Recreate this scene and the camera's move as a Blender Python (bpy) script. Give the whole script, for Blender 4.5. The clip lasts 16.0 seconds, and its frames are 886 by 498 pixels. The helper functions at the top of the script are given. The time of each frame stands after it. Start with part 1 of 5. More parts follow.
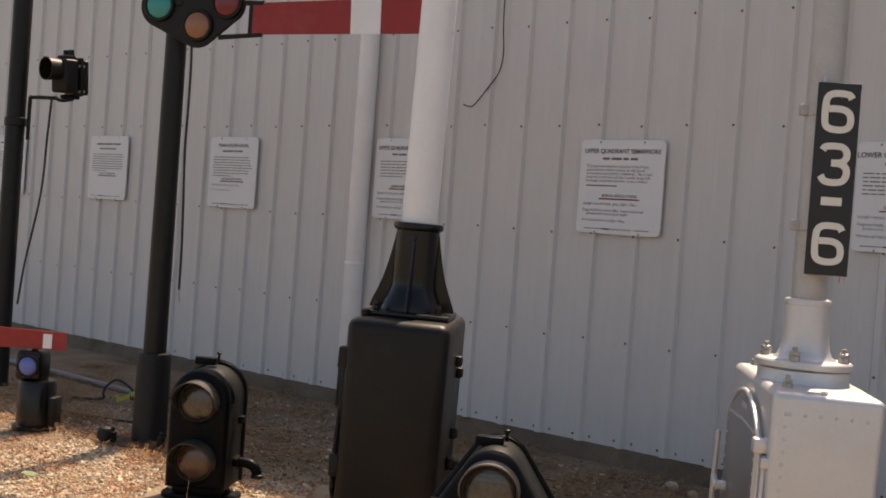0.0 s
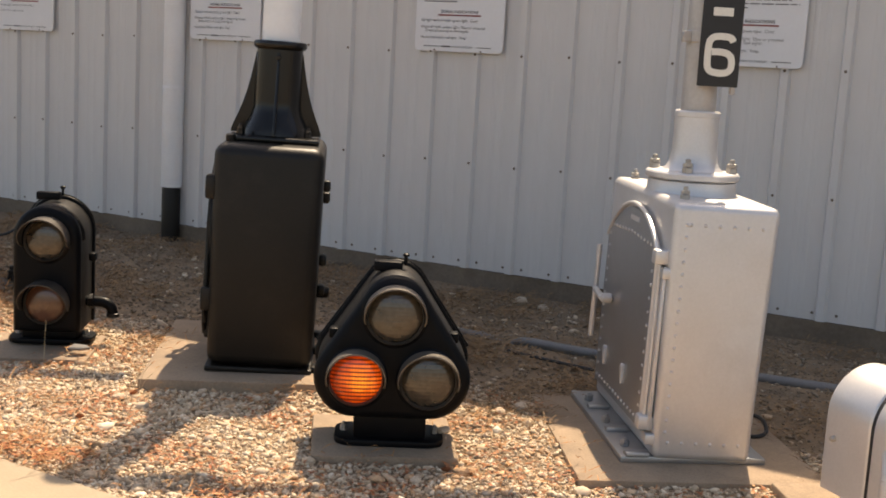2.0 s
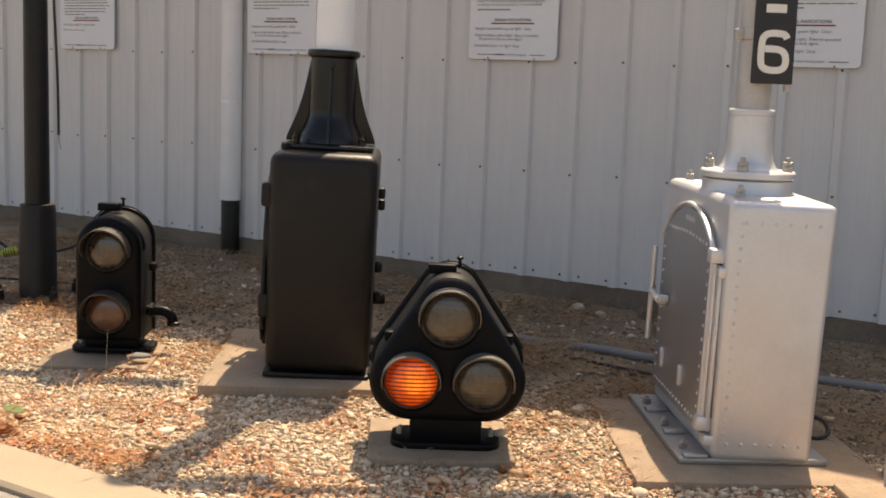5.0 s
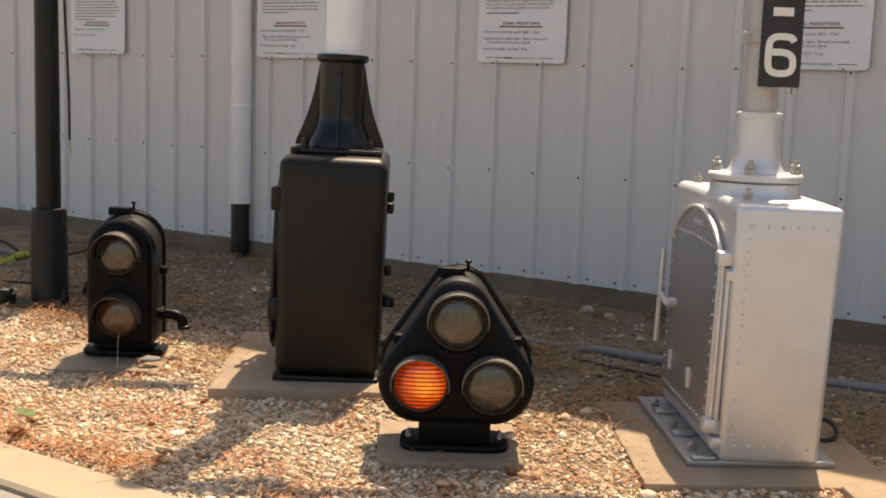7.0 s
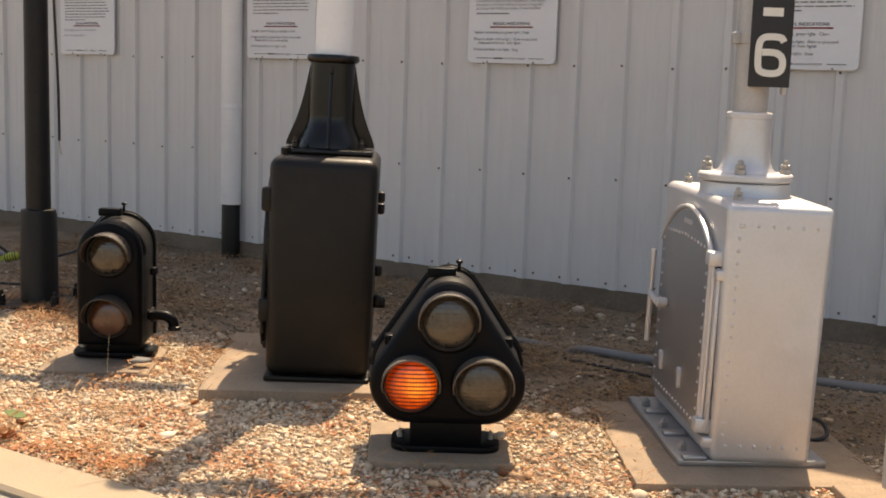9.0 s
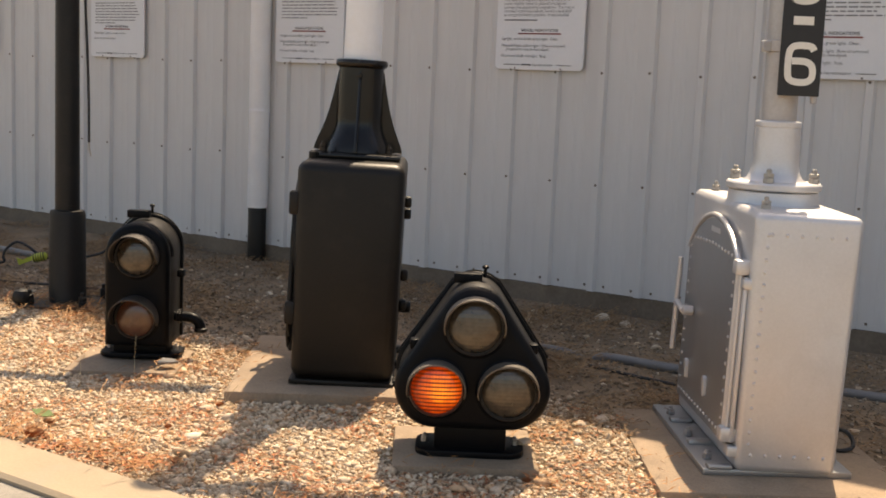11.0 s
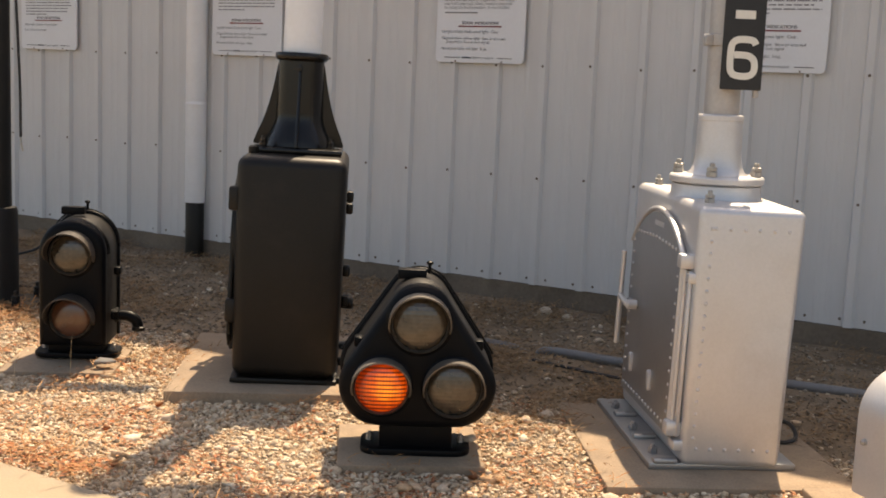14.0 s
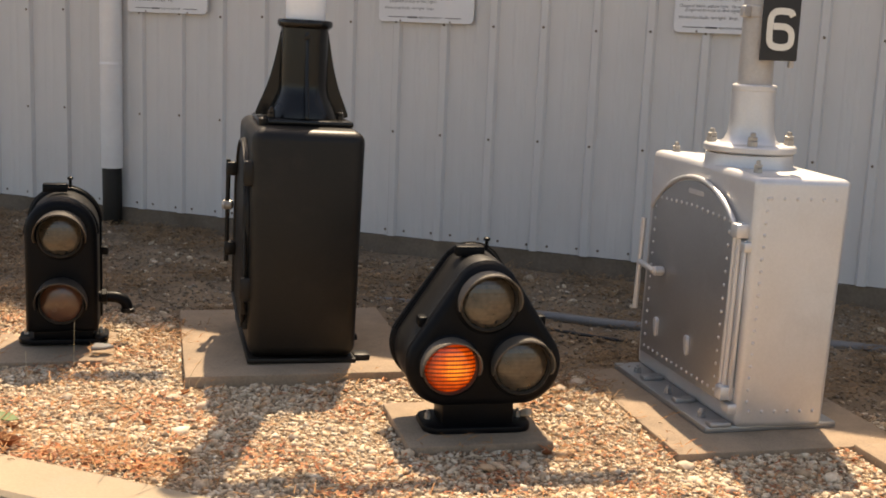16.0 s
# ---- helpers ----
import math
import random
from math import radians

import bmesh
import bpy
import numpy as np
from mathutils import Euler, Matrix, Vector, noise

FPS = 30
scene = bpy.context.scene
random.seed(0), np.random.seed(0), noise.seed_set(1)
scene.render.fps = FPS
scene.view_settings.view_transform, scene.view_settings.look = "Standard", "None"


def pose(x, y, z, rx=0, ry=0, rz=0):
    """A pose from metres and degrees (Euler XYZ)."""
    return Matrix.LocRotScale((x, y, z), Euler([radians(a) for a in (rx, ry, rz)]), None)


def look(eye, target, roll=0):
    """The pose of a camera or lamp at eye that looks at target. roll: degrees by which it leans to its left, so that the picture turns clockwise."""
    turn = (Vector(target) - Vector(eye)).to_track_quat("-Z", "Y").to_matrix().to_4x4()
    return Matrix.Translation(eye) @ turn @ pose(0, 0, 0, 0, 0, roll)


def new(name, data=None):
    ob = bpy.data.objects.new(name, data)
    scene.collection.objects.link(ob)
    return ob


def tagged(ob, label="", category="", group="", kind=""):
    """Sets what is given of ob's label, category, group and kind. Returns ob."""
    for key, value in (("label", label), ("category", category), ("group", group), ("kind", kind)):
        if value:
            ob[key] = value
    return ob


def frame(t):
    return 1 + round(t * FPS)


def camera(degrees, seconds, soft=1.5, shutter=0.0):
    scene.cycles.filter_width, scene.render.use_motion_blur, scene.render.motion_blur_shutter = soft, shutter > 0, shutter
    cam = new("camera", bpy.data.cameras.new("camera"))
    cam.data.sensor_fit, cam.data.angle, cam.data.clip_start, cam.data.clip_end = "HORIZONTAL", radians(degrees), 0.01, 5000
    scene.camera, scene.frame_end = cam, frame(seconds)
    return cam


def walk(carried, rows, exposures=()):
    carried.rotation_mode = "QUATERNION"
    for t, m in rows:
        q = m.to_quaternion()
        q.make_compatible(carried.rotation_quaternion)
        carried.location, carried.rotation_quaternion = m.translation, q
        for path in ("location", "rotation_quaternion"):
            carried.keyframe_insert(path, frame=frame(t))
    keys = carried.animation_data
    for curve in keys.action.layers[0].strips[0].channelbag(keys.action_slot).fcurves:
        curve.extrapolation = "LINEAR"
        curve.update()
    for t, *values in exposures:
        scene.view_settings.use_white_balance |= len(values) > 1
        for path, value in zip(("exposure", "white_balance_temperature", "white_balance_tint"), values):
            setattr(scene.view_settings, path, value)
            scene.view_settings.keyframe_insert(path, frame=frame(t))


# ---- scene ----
cam = camera(40.7, 16.0, soft=1.8)
PATH = [
    (0, (4.301, -6.171, 1.365), (2.982, -4.668, 1.33), 4.2),
    (0.5, (4.167, -6.28, 1.328), (2.979, -4.683, 1.139), 5.1),
    (1, (4.007, -6.185, 1.334), (2.82, -4.605, 1.026), 2.0),
    (1.5, (3.89, -6.244, 1.314), (2.856, -4.558, 1.021), 3.6),
    (2, (3.849, -6.296, 1.314), (2.87, -4.578, 1.012), 3.3),
    (2.5, (3.859, -6.319, 1.279), (2.805, -4.636, 1.042), 2.9),
    (3, (3.857, -6.3, 1.266), (2.817, -4.618, 0.967), 3.5),
    (3.5, (3.862, -6.29, 1.274), (2.855, -4.587, 0.979), 2.8),
    (4, (3.873, -6.294, 1.274), (2.837, -4.607, 0.987), 2.5),
    (4.2, (3.873, -6.293, 1.272), (2.819, -4.618, 0.984), 2.5),
    (6.5, (3.891, -6.308, 1.278), (2.817, -4.644, 1.001), 1.9),
    (7, (3.892, -6.309, 1.28), (2.81, -4.65, 1.002), 1.9),
    (7.5, (3.896, -6.307, 1.279), (2.81, -4.651, 1.0), 1.9),
    (8, (3.893, -6.307, 1.278), (2.833, -4.634, 1.004), 1.8),
    (8.5, (3.891, -6.308, 1.279), (2.823, -4.64, 1.001), 1.9),
    (10.8, (3.899, -6.309, 1.278), (2.823, -4.644, 1.015), 1.7),
    (11, (3.888, -6.321, 1.277), (2.785, -4.675, 1.009), 2.4),
    (11.5, (3.908, -6.317, 1.274), (2.806, -4.667, 1.019), 1.8),
    (12, (3.902, -6.324, 1.277), (2.794, -4.679, 1.021), 2.0),
    (12.5, (3.898, -6.317, 1.273), (2.785, -4.677, 1.007), 2.2),
    (13, (3.881, -6.335, 1.269), (2.82, -4.658, 1.022), 3.2),
    (13.5, (3.886, -6.328, 1.27), (2.84, -4.642, 1.025), 2.7),
    (14, (3.845, -6.292, 1.283), (2.83, -4.591, 1.006), 2.4),
    (14.5, (3.694, -6.408, 1.308), (2.654, -4.706, 1.156), 2.7),
    (15, (3.497, -6.447, 1.316), (2.757, -4.605, 1.065), 5.2),
    (15.5, (3.307, -6.522, 1.347), (2.465, -4.734, 1.041), 1.6),
    (16, (3.044, -6.613, 1.349), (2.327, -4.78, 0.993), 2.3),
]
EXPOSURES = [(0, 0.42, 7900, 16), (0.5, 0.58, 8000, 15), (1, 0.75, 8250, 14), (2.2, 0.83, 8150, 14), (14, 0.84, 8400, 14), (16, 0.85, 8400, 14)]
walk(cam, [(t, look(eye, target, roll)) for t, eye, target, roll in PATH], EXPOSURES)

# ---- light ----
SUN_AZ, SUN_EL = 106.2, 59.5          # where the sun stands, degrees from +x and above the ground
world = bpy.data.worlds.new("sky")
scene.world = world
world.use_nodes = True
wn = world.node_tree.nodes
sky = wn.new("ShaderNodeTexSky")
sky.sky_type = "NISHITA"
sky.sun_disc = False
sky.sun_elevation = radians(SUN_EL)
sky.sun_rotation = radians(90 - SUN_AZ)
sky.dust_density = 2.0
wn["Background"].inputs[1].default_value = 0.137
world.node_tree.links.new(sky.outputs[0], wn["Background"].inputs[0])
sun = new("sun", bpy.data.lights.new("sun", "SUN"))
sun.data.energy, sun.data.angle, sun.data.color = 4.55, radians(0.55), (1.0, 0.92, 0.79)
sd = Vector((math.cos(radians(SUN_AZ)) * math.cos(radians(SUN_EL)), math.sin(radians(SUN_AZ)) * math.cos(radians(SUN_EL)), math.sin(radians(SUN_EL))))
sun.matrix_world = look(sd * 30, (0, 0, 0))


# ---- materials ----
def mat(name, color, rough=0.6, metal=0.0, var=0.15, scale=8.0, fine=60.0, bump=0.1, dirt=None, dirt_amount=0.0, spec=0.5, coat=0.0, dist=0.01, stretch=(1, 1, 1), ridge=0.0):
    m = bpy.data.materials.new(name)
    m.use_nodes = True
    nt = m.node_tree
    N, L = nt.nodes, nt.links
    b = N["Principled BSDF"]
    tc = N.new("ShaderNodeTexCoord")
    mp = N.new("ShaderNodeMapping")
    mp.inputs["Scale"].default_value = stretch
    L.new(tc.outputs["Object"], mp.inputs[0])
    n1, n2 = N.new("ShaderNodeTexNoise"), N.new("ShaderNodeTexNoise")
    n1.inputs["Scale"].default_value, n1.inputs["Detail"].default_value = scale, 5
    n2.inputs["Scale"].default_value, n2.inputs["Detail"].default_value = fine, 3
    L.new(mp.outputs[0], n1.inputs[0])
    L.new(mp.outputs[0], n2.inputs[0])
    mix = N.new("ShaderNodeMath")
    mix.operation = "MULTIPLY_ADD"
    mix.inputs[1].default_value = 0.6
    L.new(n1.outputs[0], mix.inputs[0])
    half = N.new("ShaderNodeMath")
    half.operation = "MULTIPLY"
    half.inputs[1].default_value = 0.4
    L.new(n2.outputs[0], half.inputs[0])
    L.new(half.outputs[0], mix.inputs[2])
    rmp = N.new("ShaderNodeValToRGB")
    rmp.color_ramp.elements[0].position, rmp.color_ramp.elements[1].position = 0.3, 0.7
    rmp.color_ramp.elements[0].color = (*[c * (1 - var) for c in color], 1)
    rmp.color_ramp.elements[1].color = (*[min(1, c * (1 + var)) for c in color], 1)
    L.new(mix.outputs[0], rmp.inputs[0])
    out = rmp.outputs[0]
    if dirt:
        n3 = N.new("ShaderNodeTexNoise")
        n3.inputs["Scale"].default_value, n3.inputs["Detail"].default_value = scale * 0.45, 8
        n3.inputs["Roughness"].default_value = 0.7
        L.new(mp.outputs[0], n3.inputs[0])
        r3 = N.new("ShaderNodeValToRGB")
        r3.color_ramp.elements[0].position, r3.color_ramp.elements[1].position = 0.52, 0.72
        L.new(n3.outputs[0], r3.inputs[0])
        am = N.new("ShaderNodeMath")
        am.operation = "MULTIPLY"
        am.inputs[1].default_value = dirt_amount
        L.new(r3.outputs[0], am.inputs[0])
        mx = N.new("ShaderNodeMix")
        mx.data_type = "RGBA"
        L.new(am.outputs[0], mx.inputs["Factor"])
        L.new(out, mx.inputs["A"])
        mx.inputs["B"].default_value = (*dirt, 1)
        out = mx.outputs["Result"]
    L.new(out, b.inputs["Base Color"])
    b.inputs["Metallic"].default_value = metal
    b.inputs["Specular IOR Level"].default_value = spec
    b.inputs["Coat Weight"].default_value = coat
    rr = N.new("ShaderNodeMapRange")
    rr.inputs["To Min"].default_value, rr.inputs["To Max"].default_value = max(0.03, rough - 0.1), min(1, rough + 0.1)
    L.new(n1.outputs[0], rr.inputs["Value"])
    L.new(rr.outputs[0], b.inputs["Roughness"])
    if bump:
        bp = N.new("ShaderNodeBump")
        bp.inputs["Strength"].default_value, bp.inputs["Distance"].default_value = bump, dist
        L.new(mix.outputs[0], bp.inputs["Height"])
        L.new(bp.outputs[0], b.inputs["Normal"])
        if ridge:
            wv = N.new("ShaderNodeTexWave")
            wv.bands_direction = "Z"
            wv.inputs["Scale"].default_value, wv.inputs["Distortion"].default_value = ridge, 0.6
            L.new(tc.outputs["Object"], wv.inputs[0])
            b2_ = N.new("ShaderNodeBump")
            b2_.inputs["Strength"].default_value, b2_.inputs["Distance"].default_value = 0.10, 0.004
            L.new(wv.outputs[0], b2_.inputs["Height"])
            L.new(bp.outputs[0], b2_.inputs["Normal"])
            L.new(b2_.outputs[0], b.inputs["Normal"])
    return m


def island_mat(name, stops, rough=0.85, fine=90.0, bump=0.3):
    """Each loose piece of the mesh takes a colour of its own from the stops."""
    m = bpy.data.materials.new(name)
    m.use_nodes = True
    nt = m.node_tree
    N, L = nt.nodes, nt.links
    b = N["Principled BSDF"]
    geo = N.new("ShaderNodeNewGeometry")
    rmp = N.new("ShaderNodeValToRGB")
    e = rmp.color_ramp.elements
    while len(e) < len(stops):
        e.new(0.5)
    for i, c in enumerate(stops):
        e[i].position, e[i].color = i / (len(stops) - 1), (*c, 1)
    L.new(geo.outputs["Random Per Island"], rmp.inputs[0])
    nz = N.new("ShaderNodeTexNoise")
    nz.inputs["Scale"].default_value = fine
    tc = N.new("ShaderNodeTexCoord")
    L.new(tc.outputs["Object"], nz.inputs[0])
    mx = N.new("ShaderNodeMix")
    mx.data_type, mx.blend_type = "RGBA", "OVERLAY"
    mx.inputs["Factor"].default_value = 0.5
    L.new(rmp.outputs[0], mx.inputs["A"])
    L.new(nz.outputs[0], mx.inputs["B"])
    L.new(mx.outputs["Result"], b.inputs["Base Color"])
    b.inputs["Roughness"].default_value = rough
    bp = N.new("ShaderNodeBump")
    bp.inputs["Strength"].default_value, bp.inputs["Distance"].default_value = bump, 0.004
    L.new(nz.outputs[0], bp.inputs["Height"])
    L.new(bp.outputs[0], b.inputs["Normal"])
    return m


M_WALL = mat("cream painted steel siding", (0.60, 0.585, 0.565), 0.42, var=0.05, scale=1.2, fine=14, bump=0.12, dirt=(0.40, 0.37, 0.33), dirt_amount=0.22, dist=0.006, stretch=(1, 1, 0.25))
M_BLACK = mat("black gloss enamel", (0.0088, 0.0070, 0.0052), 0.44, var=0.35, scale=6, fine=95, bump=0.3, dirt=(0.028, 0.022, 0.016), dirt_amount=0.45, dist=0.003, spec=0.28)
M_COOL = mat("blue-black enamel", (0.0031, 0.0033, 0.0042), 0.44, var=0.4, scale=9, fine=60, bump=0.2, dirt=(0.0095, 0.0095, 0.010), dirt_amount=0.45, dist=0.003, spec=0.11)
M_GLOSS = mat("fresh gloss black enamel", (0.0062, 0.0052, 0.0045), 0.24, var=0.25, scale=8, fine=50, bump=0.25, spec=0.34, dist=0.004, dirt=(0.03, 0.022, 0.015), dirt_amount=0.3)
M_DUSTY = mat("sun-faded black paint", (0.0085, 0.0076, 0.0068), 0.46, var=0.35, scale=7, fine=90, bump=0.15, dirt=(0.032, 0.026, 0.02), dirt_amount=0.4, dist=0.003, spec=0.3)
M_SILVER = mat("aluminium paint", (0.62, 0.60, 0.585), 0.42, metal=0.5, var=0.07, scale=5, fine=120, bump=0.1, dirt=(0.40, 0.36, 0.31), dirt_amount=0.3, dist=0.002)
M_SILVER_D = mat("dull aluminium plate", (0.36, 0.355, 0.35), 0.38, metal=0.7, var=0.08, scale=6, fine=140, bump=0.1, dirt=(0.24, 0.22, 0.2), dirt_amount=0.3, dist=0.002)
M_MAST = mat("weathered galvanised pipe", (0.46, 0.44, 0.42), 0.5, metal=0.4, var=0.12, scale=9, fine=80, bump=0.1, dirt=(0.38, 0.25, 0.17), dirt_amount=0.35, dist=0.002)
M_WHITE = mat("white gloss paint", (0.80, 0.80, 0.80), 0.32, var=0.04, scale=6, fine=50, bump=0.08, dirt=(0.6, 0.58, 0.54), dirt_amount=0.25, dist=0.002)
M_SIGN = mat("white sign board", (0.72, 0.72, 0.72), 0.45, var=0.03, scale=5, fine=60, bump=0.04)
M_INK = mat("black print", (0.035, 0.035, 0.038), 0.6, var=0.2, bump=0)
M_GREYINK = mat("worn grey print", (0.16, 0.16, 0.165), 0.6, var=0.2, bump=0)
M_REDINK = mat("red print", (0.22, 0.03, 0.03), 0.6, var=0.2, bump=0)
M_PLATE = mat("black plate enamel", (0.012, 0.012, 0.013), 0.45, var=0.3, scale=12, bump=0.05)
M_DIGIT = mat("cream reflective numerals", (0.74, 0.71, 0.63), 0.5, var=0.06, scale=20, bump=0.03)
M_RED = mat("faded red paint", (0.30, 0.018, 0.016), 0.5, var=0.15, scale=10, bump=0.08, dirt=(0.3, 0.08, 0.06), dirt_amount=0.4)
M_CONC = mat("weathered concrete", (0.29, 0.21, 0.142), 0.9, var=0.28, scale=6, fine=110, bump=0.7, dirt=(0.15, 0.108, 0.072), dirt_amount=0.65, dist=0.006)
M_FOUND = mat("stained foundation concrete", (0.17, 0.13, 0.095), 0.95, var=0.3, scale=4, fine=50, bump=0.5, dirt=(0.09, 0.065, 0.042), dirt_amount=0.8)
M_KERB = mat("kerb concrete", (0.32, 0.25, 0.170), 0.9, var=0.12, scale=4, fine=110, bump=0.45, dirt=(0.28, 0.25, 0.21), dirt_amount=0.5, dist=0.005)
M_ROAD = mat("gritty asphalt", (0.22, 0.20, 0.17), 0.95, var=0.35, scale=12, fine=160, bump=0.8, dirt=(0.3, 0.27, 0.23), dirt_amount=0.5, dist=0.008)
M_SOIL = mat("dry sandy soil", (0.215, 0.145, 0.086), 0.97, var=0.55, scale=3.5, fine=70, bump=0.9, dirt=(0.11, 0.072, 0.042), dirt_amount=0.7, dist=0.014)
M_STONE = island_mat("limestone gravel", [(0.36, 0.25, 0.155), (0.53, 0.40, 0.265), (0.60, 0.475, 0.335), (0.44, 0.32, 0.21), (0.72, 0.615, 0.47), (0.47, 0.27, 0.135), (0.58, 0.45, 0.31), (0.66, 0.55, 0.41)])
# Soiled, darker copy of the gravel; the shed's shade is put into its colour.
M_SHADESTONE = island_mat("soiled gravel darkened for shade", [(0.16, 0.115, 0.074), (0.27, 0.20, 0.138), (0.20, 0.145, 0.097), (0.36, 0.285, 0.21), (0.17, 0.12, 0.078), (0.29, 0.215, 0.148)])
# Duller copy of the dry grass, its colour set for the shed's shade.
M_DULLSTRAW = island_mat("dry grass dulled for shade", [(0.22, 0.125, 0.058), (0.30, 0.185, 0.092), (0.16, 0.095, 0.048), (0.35, 0.225, 0.12), (0.27, 0.14, 0.06)], 0.85)
M_STRAW = island_mat("dry grass and leaf litter", [(0.315, 0.1235, 0.0382), (0.462, 0.228, 0.085), (0.21, 0.0855, 0.0298), (0.504, 0.285, 0.119), (0.399, 0.152, 0.0467)], 0.8)
M_LITTER = island_mat("dead leaf flakes", [(0.30, 0.085, 0.03), (0.42, 0.16, 0.06), (0.20, 0.075, 0.035), (0.50, 0.25, 0.11), (0.36, 0.11, 0.035)], 0.8)
M_PEBBLE = mat("pale limestone", (0.52, 0.41, 0.30), 0.9, var=0.25, scale=30, fine=160, bump=0.5, dirt=(0.32, 0.22, 0.14), dirt_amount=0.5, dist=0.004)
M_STALK = mat("dry stalk", (0.50, 0.40, 0.24), 0.7, var=0.2, bump=0)
M_GREEN = mat("green leaf", (0.10, 0.16, 0.03), 0.6, var=0.2)
M_PIPE = mat("grey conduit", (0.17, 0.165, 0.162), 0.5, metal=0.2, var=0.15, scale=6, bump=0.1, dirt=(0.25, 0.2, 0.15), dirt_amount=0.5)
M_RUBBER = mat("black rubber cable", (0.015, 0.014, 0.014), 0.55, var=0.3, bump=0.05)
M_STEEL = mat("worn bolt steel", (0.42, 0.39, 0.35), 0.45, metal=0.7, var=0.2, scale=30, bump=0.1)
M_TAPE = mat("yellow-green tape", (0.42, 0.45, 0.05), 0.5, var=0.1)
M_ROOF = mat("eave trim", (0.5, 0.49, 0.47), 0.5, var=0.05)
M_GLASS_DULL = mat("dusty clear lens", (0.052, 0.039, 0.026), 0.2, var=0.6, scale=14, fine=60, bump=0.12, spec=0.6, coat=0.5, ridge=24.0)
M_GLASS_AMBER = mat("dusty amber lens", (0.10, 0.042, 0.024), 0.25, var=0.3, scale=9, fine=40, bump=0.05, spec=0.6, coat=0.4)
M_GREENGLASS = mat("green roundel", (0.005, 0.25, 0.23), 0.2, var=0.1, spec=0.6)
M_AMBERGLASS = mat("amber roundel", (0.28, 0.11, 0.045), 0.25, var=0.1, spec=0.6)
M_REDGLASS = mat("red roundel", (0.16, 0.008, 0.012), 0.2, var=0.1, spec=0.6)
M_BLUEGLASS = mat("pale blue lens", (0.10, 0.15, 0.45), 0.2, var=0.15, spec=0.6)
# Visor grey is lightened to carry the sky light on the visor tops.
M_VISOR = mat("dusty visor paint lightened for sky light", (0.105, 0.088, 0.070), 0.55, var=0.3, scale=16, fine=90, bump=0.12, dirt=(0.05, 0.042, 0.034), dirt_amount=0.5, dist=0.003)
M_VISOR2 = mat("dark brown visor paint", (0.040, 0.032, 0.025), 0.55, var=0.35, scale=14, fine=90, bump=0.12, dirt=(0.085, 0.07, 0.055), dirt_amount=0.5, dist=0.003)
M_RIM = mat("worn lens rim", (0.07, 0.058, 0.046), 0.4, metal=0.3, var=0.3, scale=20, bump=0.05)


